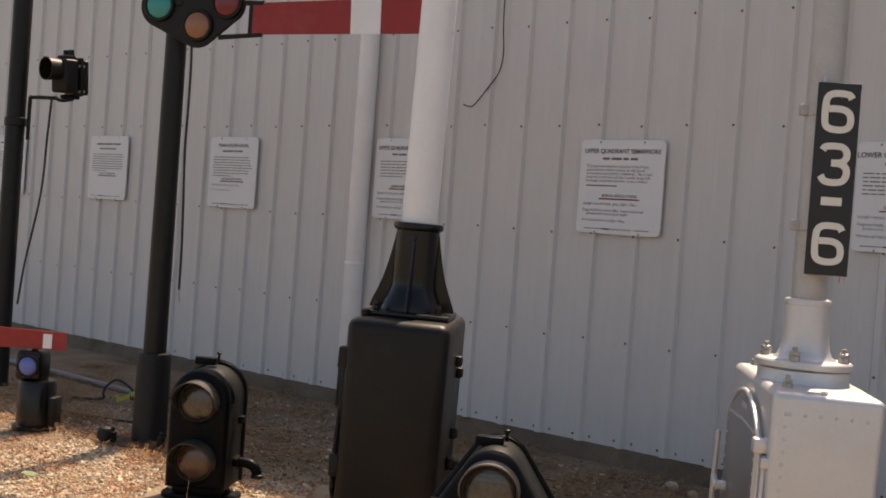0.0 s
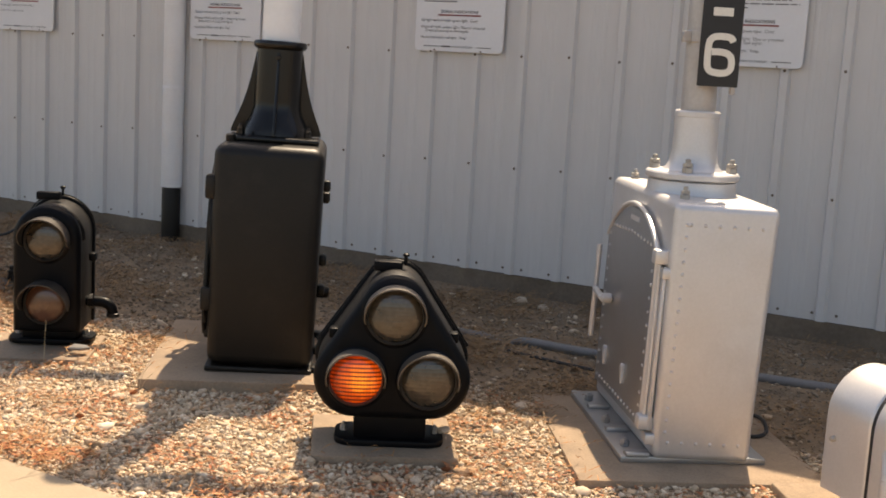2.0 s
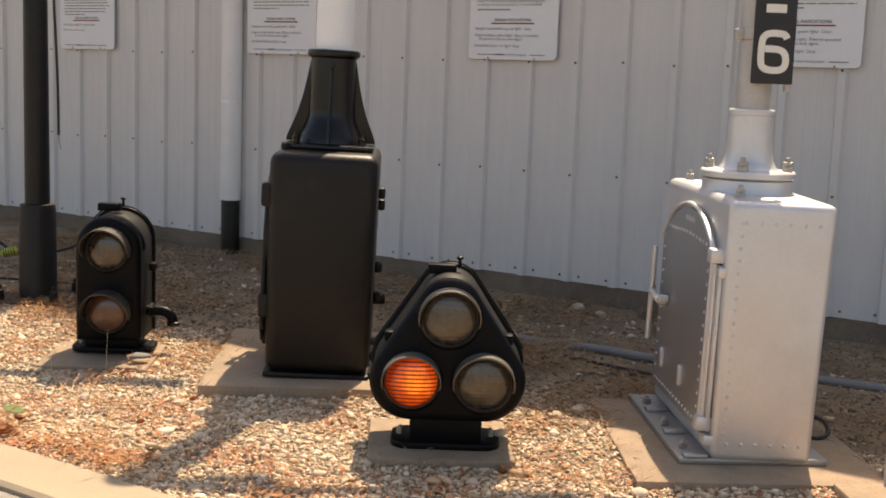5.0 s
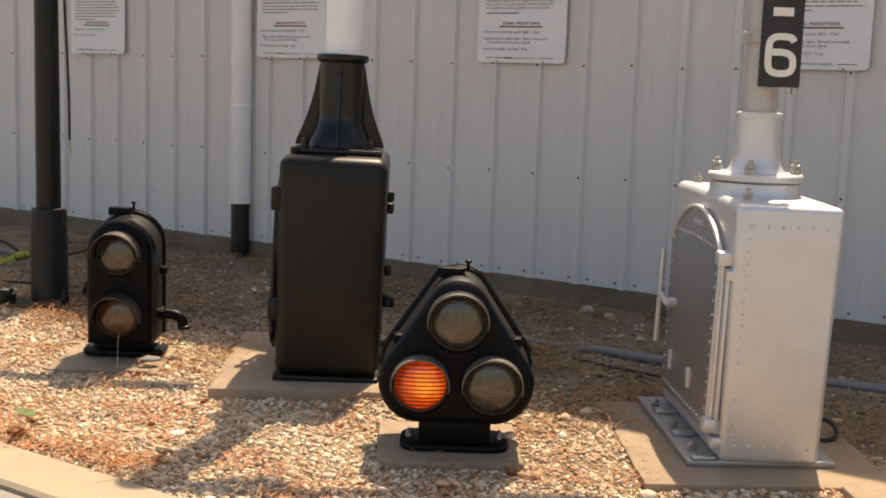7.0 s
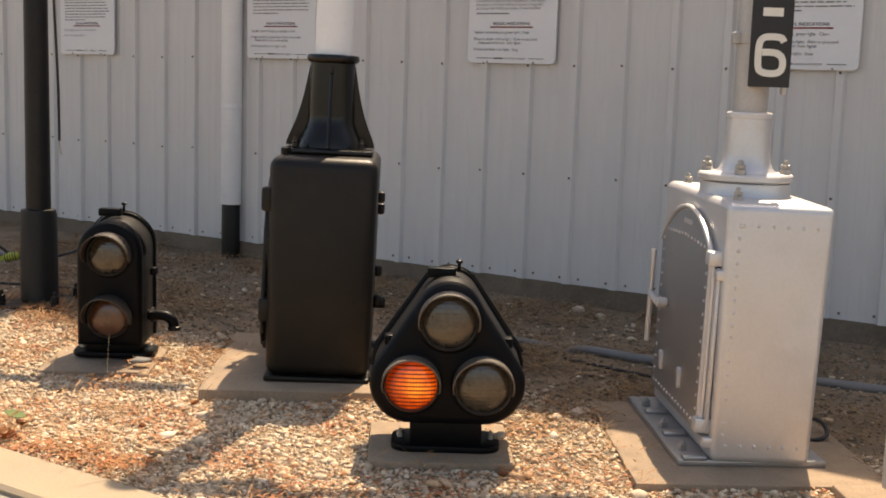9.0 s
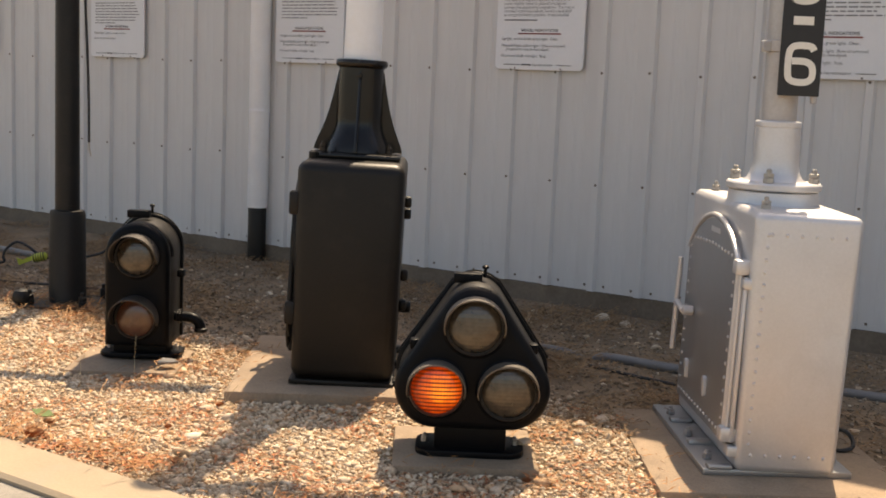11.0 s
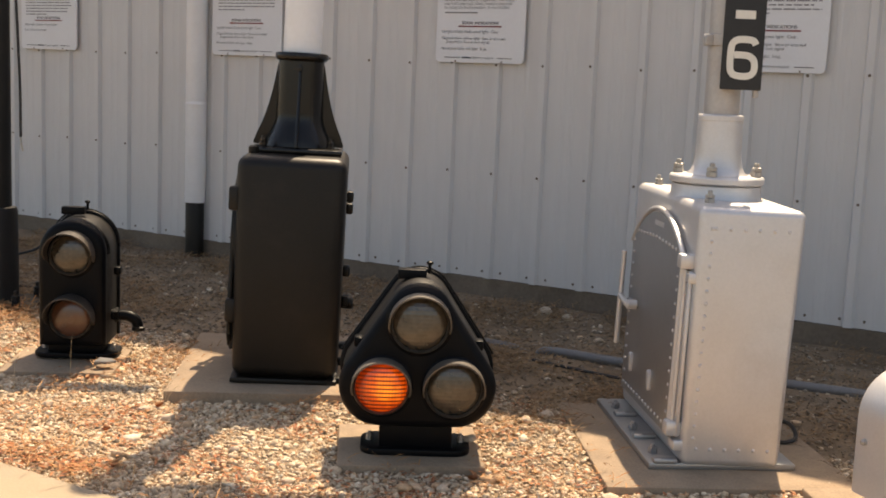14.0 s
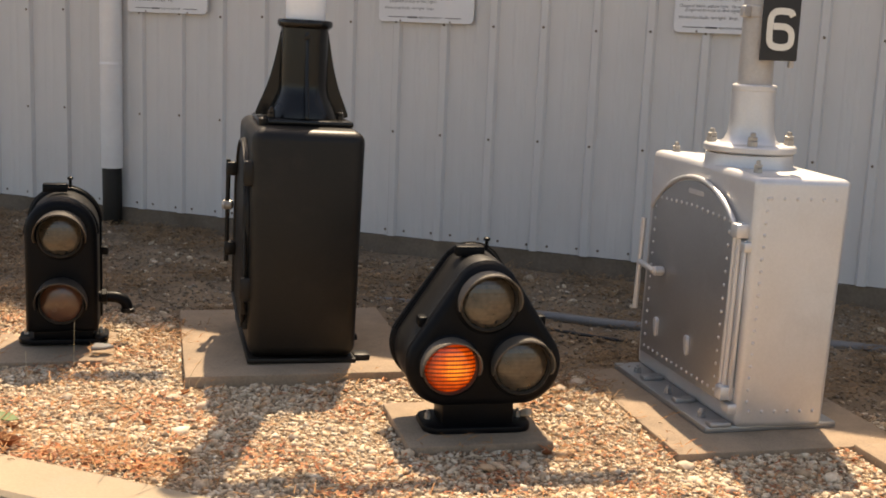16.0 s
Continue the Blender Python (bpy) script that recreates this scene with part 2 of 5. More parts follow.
def lit_mat():
    """A prismatic lens with a lamp burning behind it: bright cells between dark ridges."""
    m = bpy.data.materials.new("lit amber lens")
    m.use_nodes = True
    N, L = m.node_tree.nodes, m.node_tree.links
    b = N["Principled BSDF"]
    tc = N.new("ShaderNodeTexCoord")
    sep = N.new("ShaderNodeSeparateXYZ")
    L.new(tc.outputs["Object"], sep.inputs[0])

    def ridge(axis, n, low):
        a = N.new("ShaderNodeMath")
        a.operation = "MULTIPLY"
        a.inputs[1].default_value = n
        L.new(sep.outputs[axis], a.inputs[0])
        s = N.new("ShaderNodeMath")
        s.operation = "SINE"
        L.new(a.outputs[0], s.inputs[0])
        r = N.new("ShaderNodeMapRange")
        r.inputs["From Min"].default_value, r.inputs["From Max"].default_value = -0.9, 0.3
        r.inputs["To Min"].default_value = low
        L.new(s.outputs[0], r.inputs["Value"])
        return r.outputs[0]

    mul = N.new("ShaderNodeMath")
    mul.operation = "MULTIPLY"
    L.new(ridge("Z", 450.0, 0.03), mul.inputs[0])
    L.new(ridge("X", 620.0, 0.72), mul.inputs[1])
    hot = N.new("ShaderNodeVectorMath")
    hot.operation = "DISTANCE"
    hot.inputs[1].default_value = (0.018, -0.02, -0.004)
    L.new(tc.outputs["Object"], hot.inputs[0])
    nz = N.new("ShaderNodeTexNoise")
    nz.inputs["Scale"].default_value = 30
    L.new(tc.outputs["Object"], nz.inputs[0])
    wob = N.new("ShaderNodeMath")
    wob.operation = "MULTIPLY_ADD"
    wob.inputs[1].default_value = 0.07
    L.new(nz.outputs[0], wob.inputs[0])
    L.new(hot.outputs["Value"], wob.inputs[2])
    nr = N.new("ShaderNodeMapRange")
    nr.inputs["From Min"].default_value, nr.inputs["From Max"].default_value = 0.03, 0.125
    nr.inputs["To Min"].default_value, nr.inputs["To Max"].default_value = 1.35, 0.22
    L.new(wob.outputs[0], nr.inputs["Value"])
    mul2 = N.new("ShaderNodeMath")
    mul2.operation = "MULTIPLY"
    L.new(mul.outputs[0], mul2.inputs[0])
    L.new(nr.outputs[0], mul2.inputs[1])
    mul3 = N.new("ShaderNodeMath")
    mul3.operation = "MULTIPLY"
    mul3.inputs[1].default_value = 0.74
    L.new(mul2.outputs[0], mul3.inputs[0])
    L.new(mul3.outputs[0], b.inputs["Emission Strength"])
    b.inputs["Base Color"].default_value = (0.16, 0.035, 0.012, 1)
    cr = N.new("ShaderNodeValToRGB")
    cr.color_ramp.elements[0].position, cr.color_ramp.elements[1].position = 0.2, 1.0
    cr.color_ramp.elements[0].color, cr.color_ramp.elements[1].color = (0.88, 0.058, 0.004, 1), (1.0, 0.24, 0.018, 1)
    mid = cr.color_ramp.elements.new(0.62)
    mid.color = (0.95, 0.115, 0.008, 1)
    L.new(nr.outputs[0], cr.inputs[0])
    L.new(cr.outputs[0], b.inputs["Emission Color"])
    b.inputs["Roughness"].default_value = 0.2
    return m


M_LIT = lit_mat()


# ---- mesh tools ----
def mesh_of(name, verts, faces, material, smooth=False):
    me = bpy.data.meshes.new(name)
    me.from_pydata([tuple(v) for v in verts], [], faces)
    me.materials.append(material)
    if smooth:
        me.polygons.foreach_set("use_smooth", [True] * len(me.polygons))
    me.update()
    return me


def bm_mesh(name, bm, material, smooth=False):
    bmesh.ops.recalc_face_normals(bm, faces=bm.faces)
    me = bpy.data.meshes.new(name)
    bm.to_mesh(me)
    bm.free()
    me.materials.append(material)
    if smooth:
        me.polygons.foreach_set("use_smooth", [True] * len(me.polygons))
        me.set_sharp_from_angle(angle=radians(38))
    return me


def part(name, bm, material, parent, label="", m=None, smooth=True):
    """Links a bmesh (or a ready mesh) as one mesh object under a thing or a part."""
    me = bm if isinstance(bm, bpy.types.Mesh) else bm_mesh(name, bm, material, smooth)
    ob = new(name, me)
    ob.parent = parent
    if m is not None:
        ob.matrix_basis = m
    if label:
        ob["label"] = label
    return ob


def thing(name, m, label, category, group="", kind=""):
    ob = new(name)
    ob.empty_display_size = 0.1
    ob.matrix_basis = m
    return tagged(ob, label, category, group, kind)


def flat(name, bm, material, m, label, category="", group="", kind="", smooth=True):
    ob = new(name, bm if isinstance(bm, bpy.types.Mesh) else bm_mesh(name, bm, material, smooth))
    ob.matrix_basis = m
    return tagged(ob, label, category, group, kind)


def box_bm(w, d, h, z0=0.0, bevel=0.004, seg=2, cx=0.0, cy=0.0, bm=None, taper=0.0):
    bm = bm or bmesh.new()
    r = bmesh.ops.create_cube(bm, size=1)
    vs = r["verts"]
    for v in vs:
        k = 1 - taper if v.co.z > 0 else 1.0
        v.co = Vector((v.co.x * w * k + cx, v.co.y * d + cy, (v.co.z + 0.5) * h + z0))
    if bevel:
        es = list({e for v in vs for e in v.link_edges})
        bmesh.ops.bevel(bm, geom=es, offset=bevel, segments=seg, affect="EDGES", profile=0.5)
    return bm


def lathe_bm(profile, n=32, bm=None, m=Matrix()):
    """Turns (radius, height) pairs round z."""
    bm = bm or bmesh.new()
    rings = []
    for r, z in profile:
        rings.append([bm.verts.new(m @ Vector((r * math.cos(2 * math.pi * i / n), r * math.sin(2 * math.pi * i / n), z))) for i in range(n)])
    for a, b in zip(rings, rings[1:]):
        for i in range(n):
            bm.faces.new((a[i], a[(i + 1) % n], b[(i + 1) % n], b[i]))
    bm.faces.new(rings[0][::-1])
    bm.faces.new(rings[-1])
    return bm


def rod_bm(a, b, r, n=10, bm=None, bevel=True):
    a, b = Vector(a), Vector(b)
    h = (b - a).length
    m = Matrix.Translation(a) @ (b - a).to_track_quat("Z", "Y").to_matrix().to_4x4()
    e = min(r * 0.25, h * 0.2)
    return lathe_bm([(r - e, 0), (r, e), (r, h - e), (r - e, h)] if bevel else [(r, 0), (r, h)], n, bm, m)


def tube_bm(pts, r, n=8, bm=None, closed=False):
    """A round cable or rod along points, smoothed between them."""
    bm = bm or bmesh.new()
    P = [Vector(p) for p in pts]
    path = []
    for i in range(len(P) - 1):
        p0, p1, p2, p3 = P[max(i - 1, 0)], P[i], P[i + 1], P[min(i + 2, len(P) - 1)]
        for k in range(6):
            t = k / 6
            path.append(0.5 * ((2 * p1) + (p2 - p0) * t + (2 * p0 - 5 * p1 + 4 * p2 - p3) * t * t + (3 * p1 - p0 - 3 * p2 + p3) * t ** 3))
    path.append(P[-1])
    rings, up = [], Vector((0.13, 0.21, 0.97))
    for i, p in enumerate(path):
        d = (path[min(i + 1, len(path) - 1)] - path[max(i - 1, 0)]).normalized()
        x = d.cross(up)
        x = x.normalized() if x.length > 1e-4 else Vector((1, 0, 0))
        y = d.cross(x)
        rings.append([bm.verts.new(p + r * (x * math.cos(2 * math.pi * k / n) + y * math.sin(2 * math.pi * k / n))) for k in range(n)])
    for a, b in zip(rings, rings[1:]):
        for i in range(n):
            bm.faces.new((a[i], a[(i + 1) % n], b[(i + 1) % n], b[i]))
    bm.faces.new(rings[0][::-1])
    bm.faces.new(rings[-1])
    return bm


def prism_bm(outline, y0, y1, bevel=0.0, seg=2, bm=None):
    """An outline in x and z drawn out from y0 to y1."""
    own = bmesh.new()
    a = [own.verts.new((x, y0, z)) for x, z in outline]
    b = [own.verts.new((x, y1, z)) for x, z in outline]
    n = len(a)
    own.faces.new(a)
    own.faces.new(b[::-1])
    for i in range(n):
        own.faces.new((a[i], b[i], b[(i + 1) % n], a[(i + 1) % n]))
    bmesh.ops.recalc_face_normals(own, faces=own.faces)
    if bevel:
        es = [e for e in own.edges if abs(e.verts[0].co.y - e.verts[1].co.y) < 1e-6]
        bmesh.ops.bevel(own, geom=es, offset=bevel, segments=seg, affect="EDGES", profile=0.5)
    if bm is None:
        return own
    tmp = bpy.data.meshes.new("tmp")
    own.to_mesh(tmp)
    own.free()
    bm.from_mesh(tmp)
    bpy.data.meshes.remove(tmp)
    return bm


def round_rect(w, h, r, cx=0.0, cz=0.0, n=6):
    pts = []
    for sx, sz, a0 in ((1, 1, 0), (-1, 1, 90), (-1, -1, 180), (1, -1, 270)):
        for k in range(n + 1):
            a = radians(a0 + 90 * k / n)
            pts.append((cx + sx * (w / 2 - r) + r * math.cos(a), cz + sz * (h / 2 - r) + r * math.sin(a)))
    return pts


def hull(circles, n=72):
    """The outline round some circles (x, z, r), by its support lines."""
    out = []
    for k in range(n):
        a = 2 * math.pi * k / n
        dx, dz = math.cos(a), math.sin(a)
        x, z, r = max(circles, key=lambda c: c[0] * dx + c[1] * dz + c[2])
        p = (x + r * dx, z + r * dz)
        if not out or math.hypot(p[0] - out[-1][0], p[1] - out[-1][1]) > 1e-4:
            out.append(p)
    return out


def arch(w, z0, zc, n=20):
    """An outline with an upright body and a round top."""
    r = w / 2
    return [(-r, z0)] + [(r, z0)] + [(r * math.cos(math.pi * k / n), zc + r * math.sin(math.pi * k / n)) for k in range(n + 1)]


def text_part(name, body, size, x, z, parent, material, align="CENTER", y=-0.008, spacing=1.0, bold=0.0, sx=1.0):
    cu = bpy.data.curves.new("txt", "FONT")
    cu.body, cu.size, cu.align_x = body, size, align
    cu.space_line = spacing
    cu.offset = bold
    tmp = bpy.data.objects.new("txt", cu)
    scene.collection.objects.link(tmp)
    me = bpy.data.meshes.new_from_object(tmp)
    bpy.data.objects.remove(tmp)
    bpy.data.curves.remove(cu)
    me.materials.clear()
    me.materials.append(material)
    ob = new(name, me)
    ob.parent = parent
    ob.matrix_basis = pose(x, y, z, 90, 0, 0) @ Matrix.Diagonal((sx, 1, 1, 1))
    return ob


HEX = {}


def bolt_mesh(material, r=0.012, h=0.014):
    """A hexagon nut with a stub of thread."""
    key = (material.name, r, h)
    if key not in HEX:
        bm = lathe_bm([(r * 0.93, 0), (r, h * 0.12), (r, h * 0.85), (r * 0.8, h)], 6)
        lathe_bm([(r * 0.9, h * 1.02), (r * 0.95, h * 1.1), (r * 0.95, h * 1.55), (r * 0.75, h * 1.65)], 6, bm)
        lathe_bm([(r * 0.5, h * 1.6), (r * 0.5, h * 2.2), (r * 0.35, h * 2.35)], 8, bm)
        HEX[key] = bm_mesh("bolt", bm, material)
    return HEX[key]


DOME = {}


def rivet_mesh(material, r=0.006):
    key = (material.name, r)
    if key not in DOME:
        DOME[key] = bm_mesh("rivet", lathe_bm([(r, 0), (r * 0.9, r * 0.35), (r * 0.5, r * 0.62), (r * 0.1, r * 0.7)], 7), material, True)
    return DOME[key]


TURN = 35.0


# ---- ground, kerb, road, wall ----
def ground_height(x, y):
    h = 0.010 * noise.noise(Vector((x * 1.1, y * 1.1, 3.1))) + 0.007 * noise.noise(Vector((x * 4, y * 4, 7.7)))
    h -= 0.014 * max(0.0, min(1.0, (-2.25 - y) / 0.4))
    return h * max(0.0, min(1.0, (y + 3.9) * 4)) * max(0.0, min(1.0, (9 - abs(x)) / 2)) if y > -3.9 else -0.06


def build_ground():
    xs = [-900, -200, -60, -25, -12] + [-9 + 0.12 * i for i in range(118)] + [6, 9, 14, 30, 80, 250, 900]
    ys = [-900, -250, -90, -30, -12, -6, -3.95] + [-3.84 + 0.06 * i for i in range(66)] + [1.5, 8, 30, 120, 900]
    vs = [(x, y, ground_height(x, y)) for y in ys for x in xs]
    w = len(xs)
    fs = [(j * w + i, j * w + i + 1, (j + 1) * w + i + 1, (j + 1) * w + i) for j in range(len(ys) - 1) for i in range(w - 1)]
    ob = new("ground", mesh_of("ground", vs, fs, M_SOIL, True))
    tagged(ob, "dry sandy soil under loose limestone gravel", "ground", kind="structure")


build_ground()


def kerb_line(x):
    """The kerb's inner edge, bending gently towards the road."""
    return -3.830 - 0.014 * max(0.0, x - 0.6) ** 2


def build_kerb():
    xs = [-40, -20, -10] + [-6 + 0.25 * i for i in range(48)] + [8, 12]
    prof = [(0.0, -0.2), (0.0, 0.012), (-0.015, 0.022), (-0.235, 0.020), (-0.25, 0.008), (-0.25, -0.2)]
    vs = [(x, kerb_line(min(x, 4)) + a, z) for x in xs for a, z in prof]
    n = len(prof)
    fs = [(i * n + k, i * n + k + 1, (i + 1) * n + k + 1, (i + 1) * n + k) for i in range(len(xs) - 1) for k in range(n - 1)]
    tagged(new("kerb", mesh_of("kerb", vs, fs, M_KERB)), "pale concrete kerb between gravel and road", "kerb", kind="structure")
    vs = [(x, kerb_line(min(x, 4)) - 0.25, -0.004) for x in xs] + [(x, -12.0, -0.03) for x in xs]
    m = len(xs)
    fs = [(m + i, m + i + 1, i + 1, i) for i in range(m - 1)]
    tagged(new("road", mesh_of("road", vs, fs, M_ROAD)), "grey gritty asphalt road beside the kerb", "road", kind="structure")


build_kerb()

WALL_H, RIB, RIB0 = 3.95, 0.3035, 0.116
wall = thing("wall_north", pose(0, 0, 0), "cream ribbed steel siding of a shed", "wall", kind="structure")


def build_wall():
    # one sheet covers three ribs and laps over the next one
    prof = []
    for k in range(3):
        c = k * RIB
        prof += [(c - 0.031, 0.0), (c - 0.019, -0.027), (c + 0.019, -0.027), (c + 0.031, 0.0), (c + 0.115, 0.0), (c + 0.125, -0.0025), (c + 0.138, -0.0025), (c + 0.148, 0.0),
                 (c + 0.175, 0.0), (c + 0.185, -0.0025), (c + 0.198, -0.0025), (c + 0.208, 0.0)]
    prof += [(3 * RIB - 0.031, 0.0)]
    vs, fs = [], []
    for z in (0.115, WALL_H):
        vs += [(x, y, z) for x, y in prof]
    n = len(prof)
    fs = [(i, i + 1, n + i + 1, n + i) for i in range(n - 1)]
    vs += [(x, y + 0.012, 0.115) for x, y in prof]
    fs += [(2 * n + i, 2 * n + i + 1, i + 1, i) for i in range(n - 1)]
    me = mesh_of("siding_panel", vs, fs, M_WALL)
    for k in range(-16, 9):
        part("siding_panel", me, None, wall, m=pose(RIB0 + 3 * RIB * k, -0.0015 * (k % 2), 0))
    part("backing", box_bm(24.0, 0.25, WALL_H - 0.02, 0.0, 0.0, cx=-3.0, cy=0.15), M_FOUND, wall)
    bm = lathe_bm([(0.0085, 0), (0.0085, 0.002), (0.0055, 0.0025), (0.0055, 0.007), (0.004, 0.008)], 6)
    screw = bm_mesh("screw", bm, M_FOUND)
    for k in range(-24, 10):
        for z in (0.75, 1.397, 2.065, 2.715):
            part("screw", screw, None, wall, m=pose(RIB0 + RIB * k + 0.002 * ((k * 7) % 3 - 1), -0.0285, z + 0.006 * math.sin(k * 2.3 + z), 90, 0, 0))
        for dx in (-0.045, 0.08):
            if -16 < k < 9:
                part("screw", screw, None, wall, m=pose(RIB0 + RIB * k + dx, -0.002, 0.15 + 0.004 * math.sin(k * 1.7), 90, 0, 0))
    # eave trim and shallow roof close the shed above
    part("eave_trim", box_bm(24.0, 0.04, 0.12, WALL_H - 0.10, 0.006, cx=-3.0, cy=-0.045), M_ROOF, wall)
    part("roof_sheet", box_bm(24.0, 6.0, 0.05, WALL_H, 0.0, cx=-3.0, cy=3.0), M_ROOF, wall)
    f = new("foundation", bm_mesh("foundation", box_bm(24.0, 0.2, 0.312, -0.2, 0.006, cx=-3.0, cy=0.098), M_FOUND))
    tagged(f, "dark stained concrete foundation strip under the siding", "foundation", kind="structure")


build_wall()


# ---- signs on the wall ----
INDICATIONS = ("Upright vertical blade, green light:  Clear.", "Diagonal blade, yellow light:  Slow or proceed\n     prepared to stop at next signal.", "Horizontal blade, red light:  Stop.")
BODY_L = "This style of semaphore was one of the first to\nuse an electric motor in place of mechanical\nconnections operated by a signalman.  The motor,\nmounted in the base cabinet, moved a long shaft\nto change the blade's position.  It was installed"


def bar(x0, x1, z, h, parent, material, y=-0.008):
    return part("print_bar", prism_bm([(x0, z - h / 2), (x1, z - h / 2), (x1, z + h / 2), (x0, z + h / 2)], y, y + 0.003), material, parent, smooth=False)


def build_sign(x, title, rows, indications, body=None, w=0.60, h=0.575, zc=1.69, lean=0.0):
    s = thing("wall_sign", pose(x, -0.030, zc, 0, lean, 0), "white information board with black and red print screwed to the siding", "sign", "signs on the shed wall")
    part("board", prism_bm(round_rect(w, h, 0.03), -0.006, 0.006, 0.0015, 1), M_SIGN, s)
    if title:
        text_part("title", title, 0.0385, 0, 0.205, s, M_INK, bold=0.0006, sx=0.97 if len(title) > 20 else 1.0)
    else:
        for a, b in ((-0.19, -0.08), (-0.065, 0.06), (0.075, 0.19)):
            bar(a, b, 0.215, 0.015, s, M_GREYINK)
    for a, b in ((-0.135, -0.085), (-0.072, 0.0), (0.013, 0.05), (0.063, 0.115)):
        bar(a, b, 0.172, 0.014, s, M_GREYINK)
    rnd = random.Random(int(x * 100) + 7)
    if body:
        text_part("paragraph", body, 0.0235, -0.25, 0.118, s, M_GREYINK, "LEFT", spacing=0.94)
        bar(-0.245, -0.02, 0.006, 0.007, s, M_GREYINK)
    else:
        for k in range(rows):
            z, x0 = 0.122 - 0.0215 * k, -0.245
            end = 0.25 - 0.05 * rnd.random() if k < rows - 1 else -0.02
            while x0 < end:
                n = 0.02 + 0.05 * rnd.random()
                bar(x0, min(x0 + n, end), z, 0.0065, s, M_GREYINK)
                x0 += n + 0.009
    text_part("heading", "SIGNAL INDICATIONS", 0.024, 0, -0.062, s, M_INK, bold=0.0003, sx=1.05)
    bar(-0.145, 0.145, -0.074, 0.008, s, M_REDINK)
    for txt, z in zip(indications, (-0.112, -0.152, -0.213)):
        text_part("indication", txt, 0.0235, -0.26, z, s, M_GREYINK, "LEFT", spacing=0.9)
    bar(-0.235, -0.125, -0.258, 0.004, s, M_INK)
    bar(0.125, 0.225, -0.258, 0.004, s, M_INK)
    text_part("footer", "RAILWAY MUSEUM", 0.0165, 0.03, -0.264, s, M_INK)
    bar(-0.115, -0.05, -0.258, 0.008, s, M_INK)
    for dx in (-0.16, 0.155):
        for dz in (-0.28, 0.272):
            part("screw", rivet_mesh(M_FOUND, 0.006), None, s, m=pose(dx, -0.006, dz, 90, 0, 0))


build_sign(-6.97, "", 8, ())
build_sign(-5.21, "", 8, ())
build_sign(-3.415, "TRAIN ORDER SIGNAL", 8, ("Yellow light:  Stop for written orders.", "Dark:  No written orders."))
build_sign(-1.49, "UPPER QUADRANT SEMAPHORE", 6, INDICATIONS)
build_sign(0.302, "UPPER QUADRANT SEMAPHORE", 6, INDICATIONS, BODY_L)
build_sign(2.045, "LOWER QUADRANT SEMAPHORE", 6, INDICATIONS, w=0.57)


def build_downspout():
    s = thing("downspout", pose(-1.905, -0.062, 0), "white round downspout with a black lower boot", "downspout")
    part("pipe", lathe_bm([(0.070, 0.38), (0.072, 0.385), (0.072, WALL_H - 0.12)], 24), M_WHITE, s)
    part("boot", lathe_bm([(0.064, -0.02), (0.064, 0.40), (0.062, 0.405), (0.05, 0.405)], 24), M_BLACK, s, "black plastic boot")
    for z in (1.05, 2.45):
        part("coupling", lathe_bm([(0.0725, z), (0.0745, z + 0.004), (0.0745, z + 0.02), (0.0725, z + 0.024)], 24), M_WHITE, s)


build_downspout()


# ---- concrete pads ----
def pad(x, y, w, d, top, turn=TURN, label="weathered concrete pad bedded in the gravel"):
    bm = box_bm(w, d, top + 0.08, -0.08, 0.008, 2)
    flat("concrete_pad", bm, M_CONC, pose(x, y, 0, 0, 0, turn), label, "concrete pad", "concrete pads under the signals")


pad(0.632, -2.19, 0.93, 1.10, 0.030)
pad(2.482, -2.145, 0.86, 1.02, 0.011)
pad(1.675, -2.835, 0.50, 0.48, 0.012)
pad(-0.19, -2.72, 0.48, 0.46, 0.004)
pad(3.38, -2.52, 0.62, 0.62, 0.022)


def lens_mesh(name, r, material):
    prof = [(0.002 + r * math.sin(math.pi / 2 * k / 8), 0.028 * math.cos(math.pi / 2 * k / 8)) for k in range(8, -1, -1)]
    bm = lathe_bm(prof, 36)
    bmesh.ops.rotate(bm, verts=bm.verts, matrix=Matrix.Rotation(radians(90), 3, "X"))
    return bm_mesh(name, bm, material, True)


